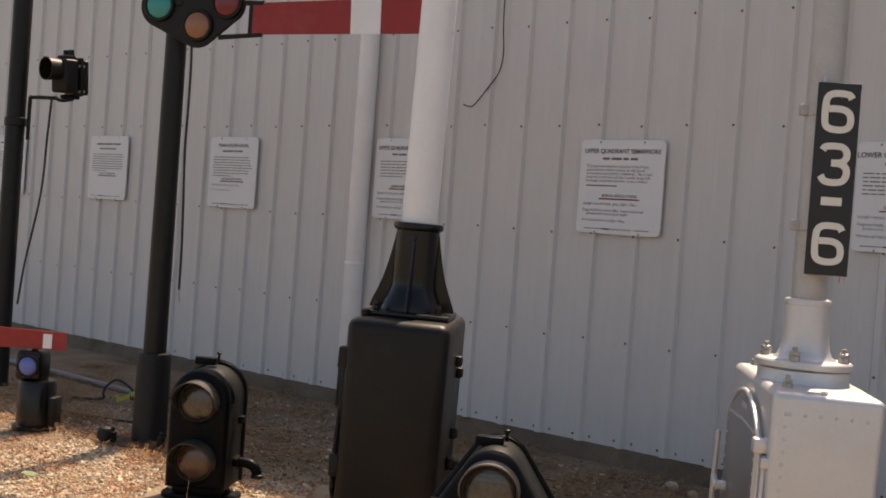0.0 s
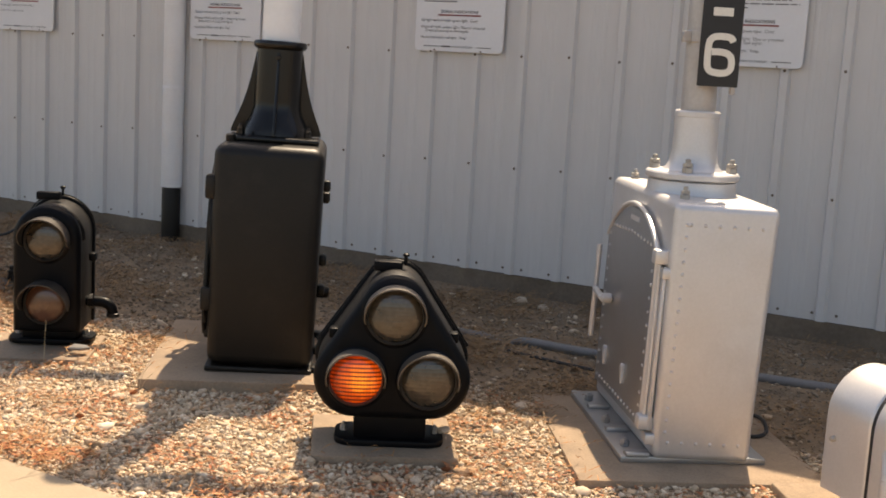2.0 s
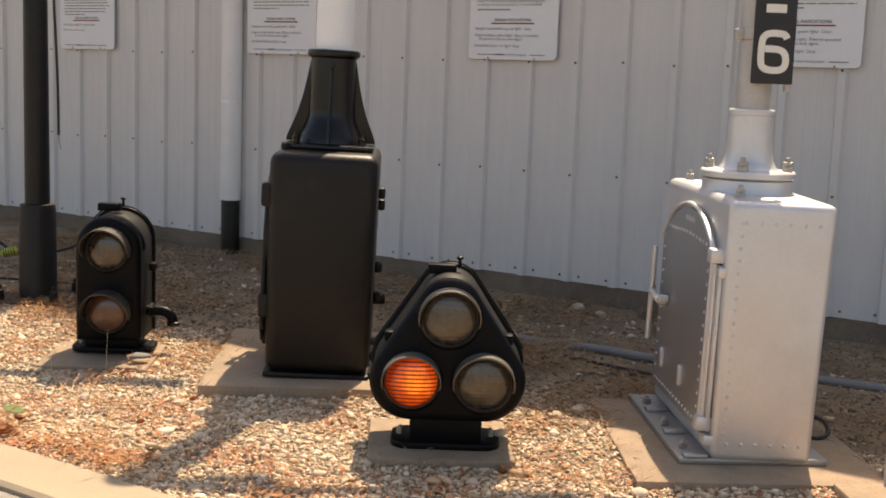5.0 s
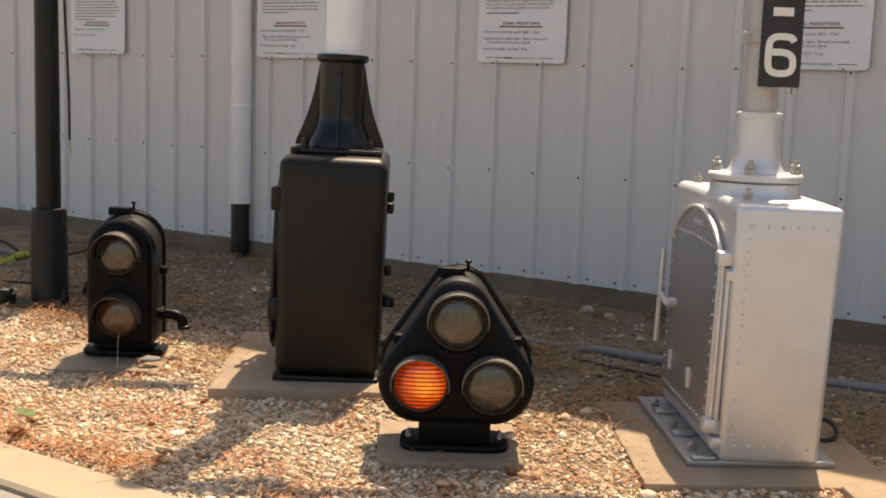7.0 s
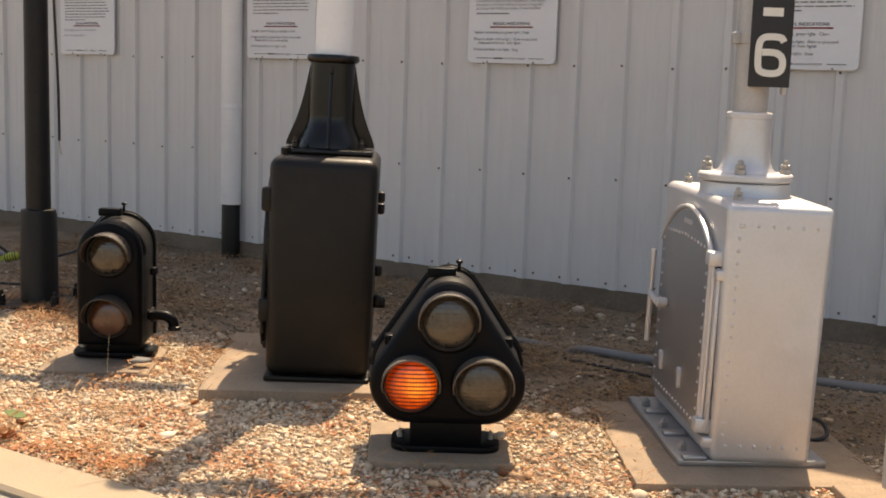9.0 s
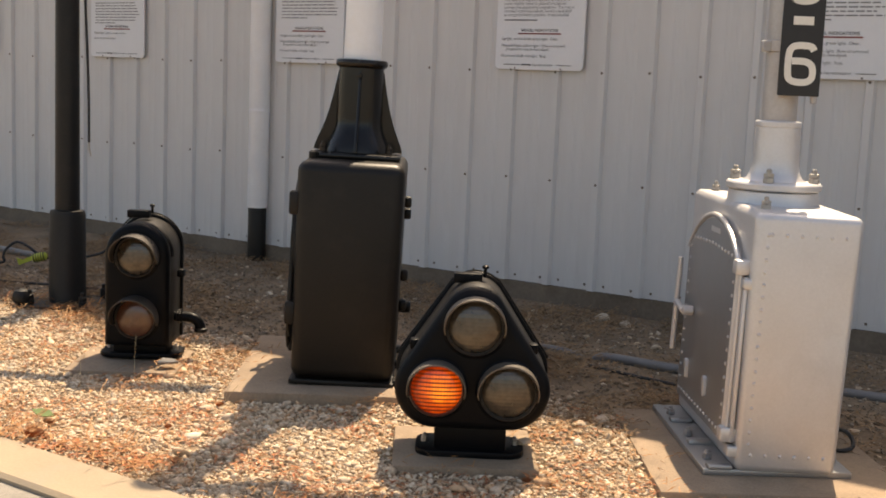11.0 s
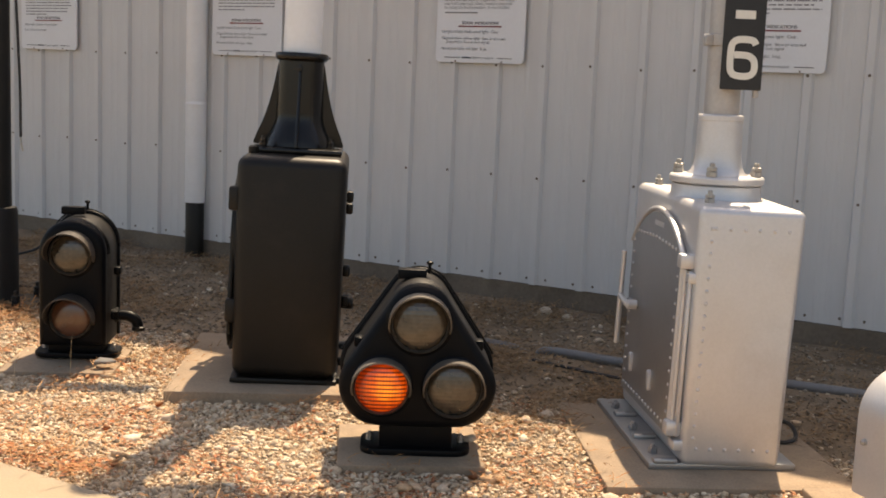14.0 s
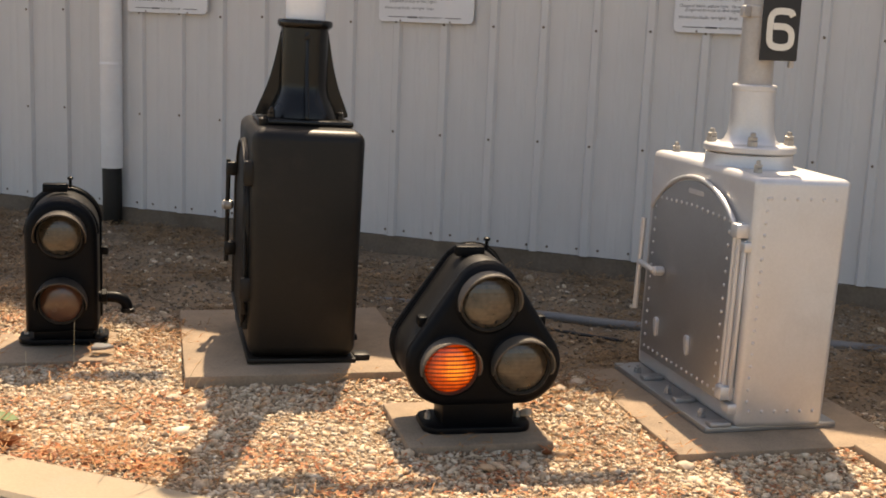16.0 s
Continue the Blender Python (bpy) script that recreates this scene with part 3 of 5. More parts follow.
# ---- black semaphore with the white mast ----
def build_black_semaphore():
    s = thing("semaphore_signal", pose(0.638, -2.217, 0.030, 0, 0, TURN) @ pose(0.006, 0, 0, 0, 1.1, 0), "black cast-iron semaphore cabinet with a white mast on concrete", "railway signal", "semaphore signals")
    W, D, H = 0.44, 0.76, 0.93
    case = part("case", box_bm(W * 0.975, D, H - 0.02, 0.02, 0.048, 5, taper=-0.03), M_BLACK, s)
    part("base_flange", box_bm(W - 0.005, D + 0.012, 0.022, 0.0, 0.006, 2), M_BLACK, s)
    for sy in (-0.32, 0.0, 0.32):
        part("foot", box_bm(0.07, 0.07, 0.03, 0.0, 0.01, 2, cx=0.245, cy=sy), M_BLACK, s)
    door = part("door", prism_bm(arch(D - 0.16, 0.08, 0.52, 18), -0.012, 0.012, 0.006, 2), M_BLACK, s, "black arched side door", pose(-W / 2 - 0.002, 0, 0.04, 0, 0, -90))
    part("door_rim", tube_bm([(x, -0.012, z) for x, z in arch(D - 0.19, 0.10, 0.52, 12)] + [(-(D - 0.19) / 2, -0.012, 0.10)], 0.010), M_BLACK, door)
    part("handle_rod", rod_bm((-0.25, -0.05, 0.25), (-0.25, -0.05, 0.70), 0.010), M_BLACK, door)
    part("latch", lathe_bm([(0.012, 0), (0.022, 0.01), (0.022, 0.04), (0.012, 0.05)], 12, None, pose(-0.25, -0.025, 0.50, 90, 0, 0)), M_STEEL, door, "worn steel latch knob")
    for z in (0.28, 0.63):
        part("rod_guide", box_bm(0.05, 0.05, 0.06, z, 0.01, 2, cx=-0.25, cy=-0.035), M_BLACK, door)
    for z in (0.24, 0.70):
        part("hinge", box_bm(0.05, 0.045, 0.10, z, 0.012, 2, cx=-W / 2 - 0.006, cy=-D / 2 + 0.05), M_BLACK, s)
    for z in (0.26, 0.38, 0.66, 0.72):
        part("lug", box_bm(0.035, 0.05, 0.05, z, 0.012, 2, cx=W / 2 + 0.012, cy=0.10 if z in (0.38, 0.66) else 0.02), M_BLACK, s)
    part("conduit_stub", rod_bm((0.20, 0.05, 0.27), (0.27, 0.05, 0.27), 0.026), M_BLACK, s)
    part("lid_knob", lathe_bm([(0.018, 0), (0.02, 0.01), (0.02, 0.028), (0.012, 0.034)], 12, None, pose(-0.17, -0.22, H - 0.003)), M_BLACK, s)
    # flared pedestal with four webs between two flanges
    z0 = H + 0.001
    bm = bmesh.new()
    rows = []
    n = 40
    for k in range(21):
        t = k / 20
        z = z0 + 0.026 + t * 0.362
        u = min(1.0, t / 0.34)
        r = 0.096 + 0.038 * (1 - u * u * (3 - 2 * u)) + 0.006 * (1 - t)
        q = (1 - t) ** 6 * 0.35
        ring = []
        for i in range(n):
            a = 2 * math.pi * i / n
            c, si = math.cos(a), math.sin(a)
            sq = 1.0 / max(abs(c), abs(si))
            rr = r * ((1 - q) + q * min(sq, 1.22))
            ring.append(bm.verts.new((rr * c, rr * si, z)))
        rows.append(ring)
    for a, b in zip(rows, rows[1:]):
        for i in range(n):
            bm.faces.new((a[i], a[(i + 1) % n], b[(i + 1) % n], b[i]))
    bm.faces.new(rows[-1])
    ped = part("pedestal", bm, M_GLOSS, s, "gloss black flared pedestal casting", pose(0.003, -0.035, 0))
    part("bottom_flange", box_bm(0.378, 0.37, 0.024, z0, 0.008, 2), M_GLOSS, ped)
    for a in (0, 90, 180, 270):
        pts = [(0.08, z0 + 0.028), (0.190, z0 + 0.028), (0.190, z0 + 0.040), (0.180, z0 + 0.068), (0.163, z0 + 0.108), (0.147, z0 + 0.150), (0.132, z0 + 0.20), (0.120, z0 + 0.25), (0.110, z0 + 0.30), (0.102, z0 + 0.345), (0.098, z0 + 0.37), (0.08, z0 + 0.37)]
        part("web", prism_bm(pts, -0.0065, 0.0065, 0.003, 1), M_GLOSS, ped, m=pose(0, 0, 0, 0, 0, a))
    for a in range(4):
        part("nut", bolt_mesh(M_GLOSS, 0.016, 0.018), None, ped, m=pose(0.195 * math.cos(radians(45 + 90 * a)), 0.195 * math.sin(radians(45 + 90 * a)), z0 + 0.028))
    part("top_flange", lathe_bm([(0.092, z0 + 0.380), (0.106, z0 + 0.388), (0.112, z0 + 0.396), (0.112, z0 + 0.410), (0.107, z0 + 0.417), (0.09, z0 + 0.419)], 40), M_GLOSS, ped)
    part("plug", lathe_bm([(0.013, 0), (0.013, 0.02), (0.009, 0.024)], 6, None, pose(0.0, -0.095, z0 + 0.350, 90, 0, 0)), M_GLOSS, ped)
    y = -0.105
    spec = part("spectacle", prism_bm(hull([(0.10, 2.62, 0.07), (0.30, 2.58, 0.115), (0.33, 2.70, 0.07)], 48), y, y + 0.018, 0.005, 1), M_BLACK, s, "black cast spectacle frame")
    for x, z, m_, lab in ((0.30, 2.58, M_GREENGLASS, "green roundel"), (0.115, 2.63, M_AMBERGLASS, "amber roundel")):
        part("roundel", lens_mesh("roundel", 0.05 if x < 0.2 else 0.085, m_), None, spec, lab, pose(x, y - 0.005, z))
    part("blade", prism_bm([(-0.02, 2.69), (1.42, 2.65), (1.36, 2.74), (1.42, 2.84), (-0.02, 2.80)], y + 0.02, y + 0.03, 0.001, 1), M_RED, s, "red semaphore blade")
    part("spectacle_pivot", rod_bm((0.03, y - 0.02, 2.74), (0.03, -0.02, 2.74), 0.025), M_BLACK, s)
    part("mast", lathe_bm([(0.079, z0 + 0.36), (0.080, z0 + 0.37), (0.078, 2.84), (0.02, 2.86)], 40), M_WHITE, s, "white painted tubular mast", pose(0.003, -0.035, 0))


build_black_semaphore()


def smooth_line(pts, steps=4):
    """A rounded line through the points."""
    P = [Vector(p) for p in pts]
    P = [2 * P[0] - P[1]] + P + [2 * P[-1] - P[-2]]
    out = []
    for a, b, c, d in zip(P, P[1:], P[2:], P[3:]):
        for k in range(steps):
            u = k / steps
            out.append(0.5 * (2 * b + (c - a) * u + (2 * a - 5 * b + 4 * c - d) * u * u + (3 * b - a - 3 * c + d) * u ** 3))
    return [tuple(p) for p in out] + [tuple(P[-2])]


def ribbon(path, half, y, t):
    """A flat painted stroke along a path in x and z, with squared ends."""
    bm = bmesh.new()
    P = [Vector((x, z)) for x, z in path]
    left, right = [], []
    for i, p in enumerate(P):
        d = (P[min(i + 1, len(P) - 1)] - P[max(i - 1, 0)]).normalized()
        n = Vector((-d.y, d.x)) * half
        left.append(p + n)
        right.append(p - n)
    a = [bm.verts.new((q.x, y, q.y)) for q in left]
    b = [bm.verts.new((q.x, y, q.y)) for q in right]
    c = [bm.verts.new((q.x, y + t, q.y)) for q in left]
    d = [bm.verts.new((q.x, y + t, q.y)) for q in right]
    for i in range(len(P) - 1):
        bm.faces.new((a[i], b[i], b[i + 1], a[i + 1]))
        bm.faces.new((c[i], a[i], a[i + 1], c[i + 1]))
        bm.faces.new((b[i], d[i], d[i + 1], b[i + 1]))
    return bm


# ---- silver semaphore with the number plate ----
def build_silver_semaphore():
    s = thing("semaphore_signal", pose(2.448, -2.056, 0.028, 0, 0, 36.0), "riveted silver semaphore cabinet with a numbered mast on concrete", "railway signal", "semaphore signals")
    W, D, H = 0.362, 0.86, 0.885
    bm = box_bm(W * 0.955, D, H + 0.006, -0.003, 0.026, 5, taper=-0.06)
    cut = [e for e in bm.edges if abs(e.verts[0].co.y - e.verts[1].co.y) > 0.3]
    bmesh.ops.subdivide_edges(bm, edges=cut, cuts=5, use_grid_fill=True)
    for v in bm.verts:
        if v.co.z > 0.6:
            k = max(0.0, min(1.0, (-v.co.y - 0.06) / (D / 2 - 0.06)))
            v.co.z -= 0.007 * k
    lean = pose(-0.004, 0, 0, 0, 1.25, 0)

    def leaning(name, bm, material, label="", m=Matrix()):
        return part(name, bm, material, s, label, lean @ m)

    leaning("case", bm, M_SILVER)
    plate = part("base_plate", box_bm(0.515, D - 0.03, 0.024, -0.018, 0.006, 2, cx=-0.025), M_SILVER_D, s)
    for sy in (-0.30, -0.02, 0.27):
        for sx in (-0.24, 0.2):
            part("nut", bolt_mesh(M_SILVER_D, 0.017, 0.014), None, plate, m=pose(sx, sy, 0.006))
    for sy in (-0.40, -0.12, 0.17):
        part("plate_rib", box_bm(0.085, 0.045, 0.020, 0.002, 0.008, 2, cx=-0.225, cy=sy), M_SILVER_D, plate)
    riv = rivet_mesh(M_SILVER, 0.0070)
    for k in range(6):
        leaning("rivet", riv, None, m=pose(-0.125 + 0.05 * k, -D / 2, 0.058, 90, 0, 0))
        leaning("rivet", riv, None, m=pose(-0.125 + 0.05 * k, -D / 2, H - 0.075, 90, 0, 0))
    for k in range(18):
        leaning("rivet", riv, None, m=pose(-0.137, -D / 2, 0.095 + 0.042 * k, 90, 0, 0))
    # arched door on the side, in its raised surround
    def crown(grow, z0):
        """The door's outline: upright sides under a flat arch."""
        hw, spring, rise, cx = 0.35 + grow, 0.665, 0.15 + grow, 0.012
        R = (hw * hw + rise * rise) / (2 * rise)
        a0 = math.asin(hw / R)
        return [(cx - hw, z0), (cx + hw, z0)] + [(cx + R * math.sin(a0 - 2 * a0 * k / 24), spring + rise - R + R * math.cos(a0 - 2 * a0 * k / 24)) for k in range(25)]

    door = leaning("door", prism_bm(crown(0, 0.075), -0.018, 0.012, 0.006, 2), M_SILVER_D, "dull riveted aluminium door with an arched top", pose(-W / 2 - 0.006, 0, 0, 0, 0, -90))
    part("door_rim", tube_bm([(x, -0.014, z) for x, z in crown(0.012, 0.09)[1:]], 0.009), M_SILVER, door)
    rv = rivet_mesh(M_SILVER, 0.0068)
    for k in range(15):
        part("rivet", rv, None, door, m=pose(-0.30 + 0.0435 * k, -0.018, 0.725 - 0.012 * abs(k - 7) / 7, 90, 0, 0))
        part("rivet", rv, None, door, m=pose(-0.30 + 0.0435 * k, -0.018, 0.105, 90, 0, 0))
    for k in range(1, 13):
        for x in (-0.30, 0.309):
            part("rivet", rv, None, door, m=pose(x, -0.018, 0.105 + 0.0475 * k, 90, 0, 0))
    part("embossing", prism_bm(round_rect(0.12, 0.018, 0.004, 0.03, 0.775), -0.020, -0.016), M_SILVER, door)
    handle = part("latch_rod", rod_bm((-0.362, -0.045, 0.245), (-0.350, -0.045, 0.62), 0.011), M_SILVER, door, "aluminium latch rod with a cross handle")
    part("latch_boss", lathe_bm([(0.012, 0), (0.019, 0.006), (0.019, 0.04), (0.011, 0.046)], 14, None, pose(-0.185, -0.018, 0.435, 90, 0, 0)), M_SILVER, door)
    part("latch_arm", rod_bm((-0.356, -0.045, 0.44), (-0.18, -0.06, 0.435), 0.012), M_SILVER, door)
    for x, z in ((-0.20, 0.215), (0.075, 0.212)):
        part("swing_cover", prism_bm(hull([(x, z + 0.014, 0.017), (x + 0.008, z - 0.035, 0.010)], 24), -0.030, -0.016, 0.003, 1), M_SILVER, door)
    for z in (0.665, 0.09):
        leaning("hinge", box_bm(0.055, 0.05, 0.05, z, 0.008, 2, cx=-W / 2 - 0.018, cy=-D / 2 + 0.055), M_SILVER)
        leaning("hinge_strap", box_bm(0.05, 0.06, 0.036, z - 0.045, 0.006, 2, cx=-W / 2 + 0.004, cy=-D / 2 + 0.04), M_SILVER)
    leaning("hinge_rod", rod_bm((-W / 2 - 0.024, -D / 2 + 0.075, 0.10), (-W / 2 - 0.024, -D / 2 + 0.075, 0.69), 0.009), M_SILVER)
    leaning("hinge_strip", box_bm(0.014, 0.030, 0.57, 0.09, 0.004, 2, cx=-W / 2 - 0.006, cy=-D / 2 + 0.042), M_SILVER)
    leaning("door_gap", box_bm(0.006, 0.004, 0.56, 0.10, 0.001, 1, cx=-W / 2 + 0.002, cy=-D / 2 + 0.060), M_RUBBER, "dark gap beside the door")
    # mast flange, sleeve, bolts
    cy = -0.045
    bm = lathe_bm([(0.172, H - 0.012), (0.160, H + 0.004), (0.158, H + 0.045), (0.150, H + 0.05)], 48, None, pose(0, cy, 0))
    part("turret", bm, M_SILVER, s)
    part("flange", lathe_bm([(0.163, H + 0.052), (0.168, H + 0.056), (0.168, H + 0.072), (0.162, H + 0.078), (0.09, H + 0.084)], 48, None, pose(0, cy, 0)), M_SILVER, s)
    for a in (65, 155, 245, 335):
        part("bolt", bolt_mesh(M_STEEL, 0.020, 0.022), None, s, m=pose(0.138 * math.cos(radians(a)), cy + 0.138 * math.sin(radians(a)), H + 0.078))
    for x, y in ((-0.12, 0.36), (-0.12, -0.30), (0.12, 0.36)):
        part("lid_nut", bolt_mesh(M_STEEL, 0.017, 0.020), None, s, m=pose(x + 0.02, y, H - 0.003))
    part("sleeve", lathe_bm([(0.118, H + 0.078), (0.096, H + 0.092), (0.086, H + 0.115), (0.081, H + 0.15), (0.078, H + 0.272), (0.081, H + 0.275), (0.081, H + 0.29), (0.076, H + 0.295), (0.06, H + 0.295)], 40, None, pose(0, cy, 0)), M_SILVER, s)
    mast = part("mast", lathe_bm([(0.062, H + 0.28), (0.062, 3.5), (0.02, 3.52)], 36, None, pose(0, cy, 0)), M_MAST, s, "weathered grey pipe mast")
    for z in (1.42, 1.83, 2.25):
        part("clamp", lathe_bm([(0.064, z), (0.067, z + 0.003), (0.067, z + 0.04), (0.064, z + 0.043)], 36, None, pose(0, cy, 0)), M_MAST, mast)
        part("clamp_ear", box_bm(0.035, 0.03, 0.04, z, 0.004, 1, cx=-0.07, cy=cy - 0.02), M_MAST, mast)
    np_ = part("number_plate", prism_bm(round_rect(0.147, 0.672, 0.004, 0.030, 1.606), cy - 0.098, cy - 0.092, 0.001, 1), M_PLATE, s, "black number plate with cream numerals")
    part("plate_bracket", box_bm(0.018, 0.02, 0.685, 1.245, 0.003, 1, cx=0.090, cy=cy - 0.082), M_MAST, s)
    part("plate_bracket", box_bm(0.018, 0.02, 0.70, 1.265, 0.003, 1, cx=-0.02, cy=cy - 0.078), M_MAST, s)
    six = [(0.045, 0.147), (0.036, 0.163), (0.012, 0.168), (-0.020, 0.166), (-0.038, 0.150), (-0.043, 0.118), (-0.043, 0.055), (-0.036, 0.027), (-0.014, 0.015), (0.020, 0.015), (0.039, 0.027), (0.045, 0.052), (0.040, 0.083), (0.022, 0.099), (-0.004, 0.103), (-0.031, 0.102)]
    three_top = [(-0.042, 0.150), (-0.032, 0.165), (-0.004, 0.169), (0.026, 0.165), (0.040, 0.146), (0.040, 0.120), (0.024, 0.101), (-0.010, 0.097)]
    three_low = [(-0.010, 0.0965), (0.024, 0.093), (0.042, 0.074), (0.043, 0.044), (0.030, 0.021), (0.0, 0.014), (-0.030, 0.020), (-0.044, 0.042)]
    for path, z, lift in ((six, 1.767, 0), (three_top, 1.583, 0), (three_low, 1.583, 0.0006), (six, 1.306, 0)):
        part("numeral", ribbon(smooth_line([(x + 0.029, q * 0.82 + z) for x, q in path]), 0.0118, cy - 0.1005 - lift, 0.003), M_DIGIT, np_, smooth=False)
    part("numeral", prism_bm([(-0.006, 1.514), (0.065, 1.514), (0.065, 1.543), (-0.006, 1.543)], cy - 0.101, cy - 0.0985), M_DIGIT, np_, smooth=False)


build_silver_semaphore()


# ---- dwarf colour-light signals ----
def hood_bm(r, depth, sweep=200.0, t=0.005):
    """A visor: part of a tube round the lens, deeper at the top, reaching forward (-y)."""
    bm = bmesh.new()
    n = 30
    ang = [radians(90 - sweep / 2 + sweep * k / n) for k in range(n + 1)]
    def ring(rad, front):
        out = []
        for a in ang:
            f = max(0.0, math.sin((a - ang[0]) / (ang[-1] - ang[0]) * math.pi)) ** 0.5
            out.append(bm.verts.new((rad * math.cos(a), -depth * f if front else 0.012, rad * math.sin(a))))
        return out
    a, b, c, d = ring(r + t, False), ring(r + t, True), ring(r, True), ring(r, False)
    for p, q in ((a, b), (b, c), (c, d), (d, a)):
        for i in range(n):
            bm.faces.new((p[i], p[i + 1], q[i + 1], q[i]))
    return bm


def ring_bm(r0, r1, d):
    bm = lathe_bm([(r0, 0), (r0, d * 0.7), (r0 + 0.004, d), (r1 - 0.004, d), (r1, d * 0.7), (r1, 0)], 40)
    bmesh.ops.delete(bm, geom=[f for f in bm.faces if len(f.verts) > 4], context="FACES")
    bmesh.ops.rotate(bm, verts=bm.verts, matrix=Matrix.Rotation(radians(90), 3, "X"))
    return bm


def boss_bm(r):
    """A rounded swelling of the casting round a lens."""
    prof = [(r + 0.022, -0.003), (r + 0.017, 0.003), (r + 0.010, 0.008), (r + 0.004, 0.010), (r - 0.003, 0.008), (r - 0.003, 0.0)]
    bm = lathe_bm(prof, 44)
    bmesh.ops.delete(bm, geom=[f for f in bm.faces if len(f.verts) > 4], context="FACES")
    bmesh.ops.rotate(bm, verts=bm.verts, matrix=Matrix.Rotation(radians(90), 3, "X"))
    return bm


def dwarf(name, x, y, turn, outline, back, lenses, depth, label, paint, shell, hook, base, hood=0.06, foot_z=0.02, hood_paint=None, gap=0.004):
    s = thing(name, pose(x, y, foot_z, 0, 0, turn), label, "dwarf signal", "dwarf signals")
    body = part("housing", prism_bm([(x * 0.985, z) for x, z in outline], 0.05, depth, 0.012, 2), shell, s)
    part("front_casting", prism_bm(outline, 0.0, 0.075, 0.032, 6), paint, s)
    part("rear_cover", prism_bm(back, depth - 0.012, depth + 0.03, 0.014, 3), paint, s)
    wire = [(px * 1.004, depth - 0.015, pz + 0.004) for px, pz in back if pz > min(q for _, q in back) + 0.19]
    wire.sort(key=lambda p: -math.atan2(p[2] - hook[1] + 0.35, p[0]))
    part("bail_wire", tube_bm(wire, 0.0036, 6), M_BLACK, s)
    for lx, lz, r, material, lab in lenses:
        part("boss", boss_bm(r), paint, s, m=pose(lx, 0.004, lz))
        part("rim", ring_bm(r - 0.005, r + 0.003, 0.022), M_RIM, s, m=pose(lx, 0.0, lz))
        part("lens", lens_mesh("lens", r - 0.003, material), None, s, lab, pose(lx, 0.004, lz))
        part("visor", hood_bm(r + gap, hood, 215.0), hood_paint or paint, s, m=pose(lx, -0.018, lz))
    hx, hz = hook
    part("lid_bracket", box_bm(0.10, 0.05, 0.035, hz - 0.02, 0.006, 2, cx=hx - 0.03, cy=depth * 0.62), paint, s)
    part("lid_pin", lathe_bm([(0.006, 0), (0.006, 0.03), (0.012, 0.032), (0.012, 0.04), (0.006, 0.044)], 10, None, pose(hx + 0.03, depth * 0.62, hz)), paint, s)
    zmin = min(q for _, q in outline)
    bw = base
    part("neck", box_bm(bw * 0.66, depth * 0.5, zmin - 0.01, 0.015, 0.008, 2, cy=depth * 0.5), paint, s)
    part("foot_flange", prism_bm([(p, q) for p, q in round_rect(bw, depth * 0.72, 0.06)], 0, 0.024, 0.006, 2), paint, s, m=pose(0, depth * 0.5, 0.024, -90, 0, 0) @ pose(0, 0, 0, 0, 0, 0))
    for sx in (-1, 1):
        part("anchor_bolt", bolt_mesh(M_STEEL, 0.012, 0.014), None, s, m=pose(sx * bw * 0.42, depth * 0.5, 0.022))
    return s


# three lenses in a triangle
d3 = dwarf("dwarf_signal", 1.790, -2.976, 33.0, hull([(0, 0.490, 0.112), (-0.126, 0.251, 0.140), (0.126, 0.251, 0.140)]),
           hull([(0, 0.500, 0.116), (-0.132, 0.258, 0.144), (0.132, 0.258, 0.144)]),
           [(0, 0.472, 0.096, M_GLASS_DULL, "unlit dusty clear lens"), (-0.122, 0.253, 0.092, M_LIT, "glowing orange lens"), (0.122, 0.253, 0.096, M_GLASS_DULL, "unlit dusty clear lens")],
           0.30, "black three-lens dwarf signal with one amber lens lit", M_COOL, M_DUSTY, (0.0, 0.612), 0.38, 0.065, 0.012, M_VISOR)
for sx in (-1, 1):
    part("side_latch", box_bm(0.03, 0.05, 0.035, 0.37, 0.006, 2, cx=sx * 0.205, cy=0.09), M_COOL, d3)

# two lenses one over the other
d2 = dwarf("dwarf_signal", -0.135, -2.745, 35.0, arch(0.285, 0.062, 0.473), arch(0.30, 0.062, 0.483),
           [(0, 0.470, 0.089, M_GLASS_DULL, "unlit dusty lens"), (0, 0.193, 0.089, M_GLASS_AMBER, "unlit reddish lens")],
           0.285, "black two-lens dwarf signal with unlit lenses, on a concrete pad", M_COOL, M_DUSTY, (0.0, 0.643), 0.36, 0.11, 0.012, M_VISOR2, 0.010)
part("side_latch", box_bm(0.03, 0.05, 0.035, 0.36, 0.006, 2, cx=0.165, cy=0.17), M_COOL, d2)
for yy in (0.06, 0.085):
    part("band", tube_bm([(x * 1.005, yy, z) for x, z in arch(0.285, 0.10, 0.465)[2:]], 0.006, 6), M_COOL, d2)
elbow = part("conduit_elbow", tube_bm([(0.12, 0.16, 0.178), (0.19, 0.16, 0.176), (0.225, 0.16, 0.170), (0.25, 0.16, 0.150), (0.258, 0.16, 0.118)], 0.024, 12), M_COOL, d2, "black conduit elbow")
part("elbow_nut", lathe_bm([(0.024, 0), (0.034, 0.004), (0.034, 0.022), (0.024, 0.026)], 6, None, pose(0.150, 0.16, 0.177, 0, 90, 0)), M_COOL, elbow)
part("elbow_lip", lathe_bm([(0.024, 0), (0.029, 0.003), (0.029, 0.018), (0.024, 0.021)], 16, None, pose(0.258, 0.16, 0.106)), M_DUSTY, elbow)
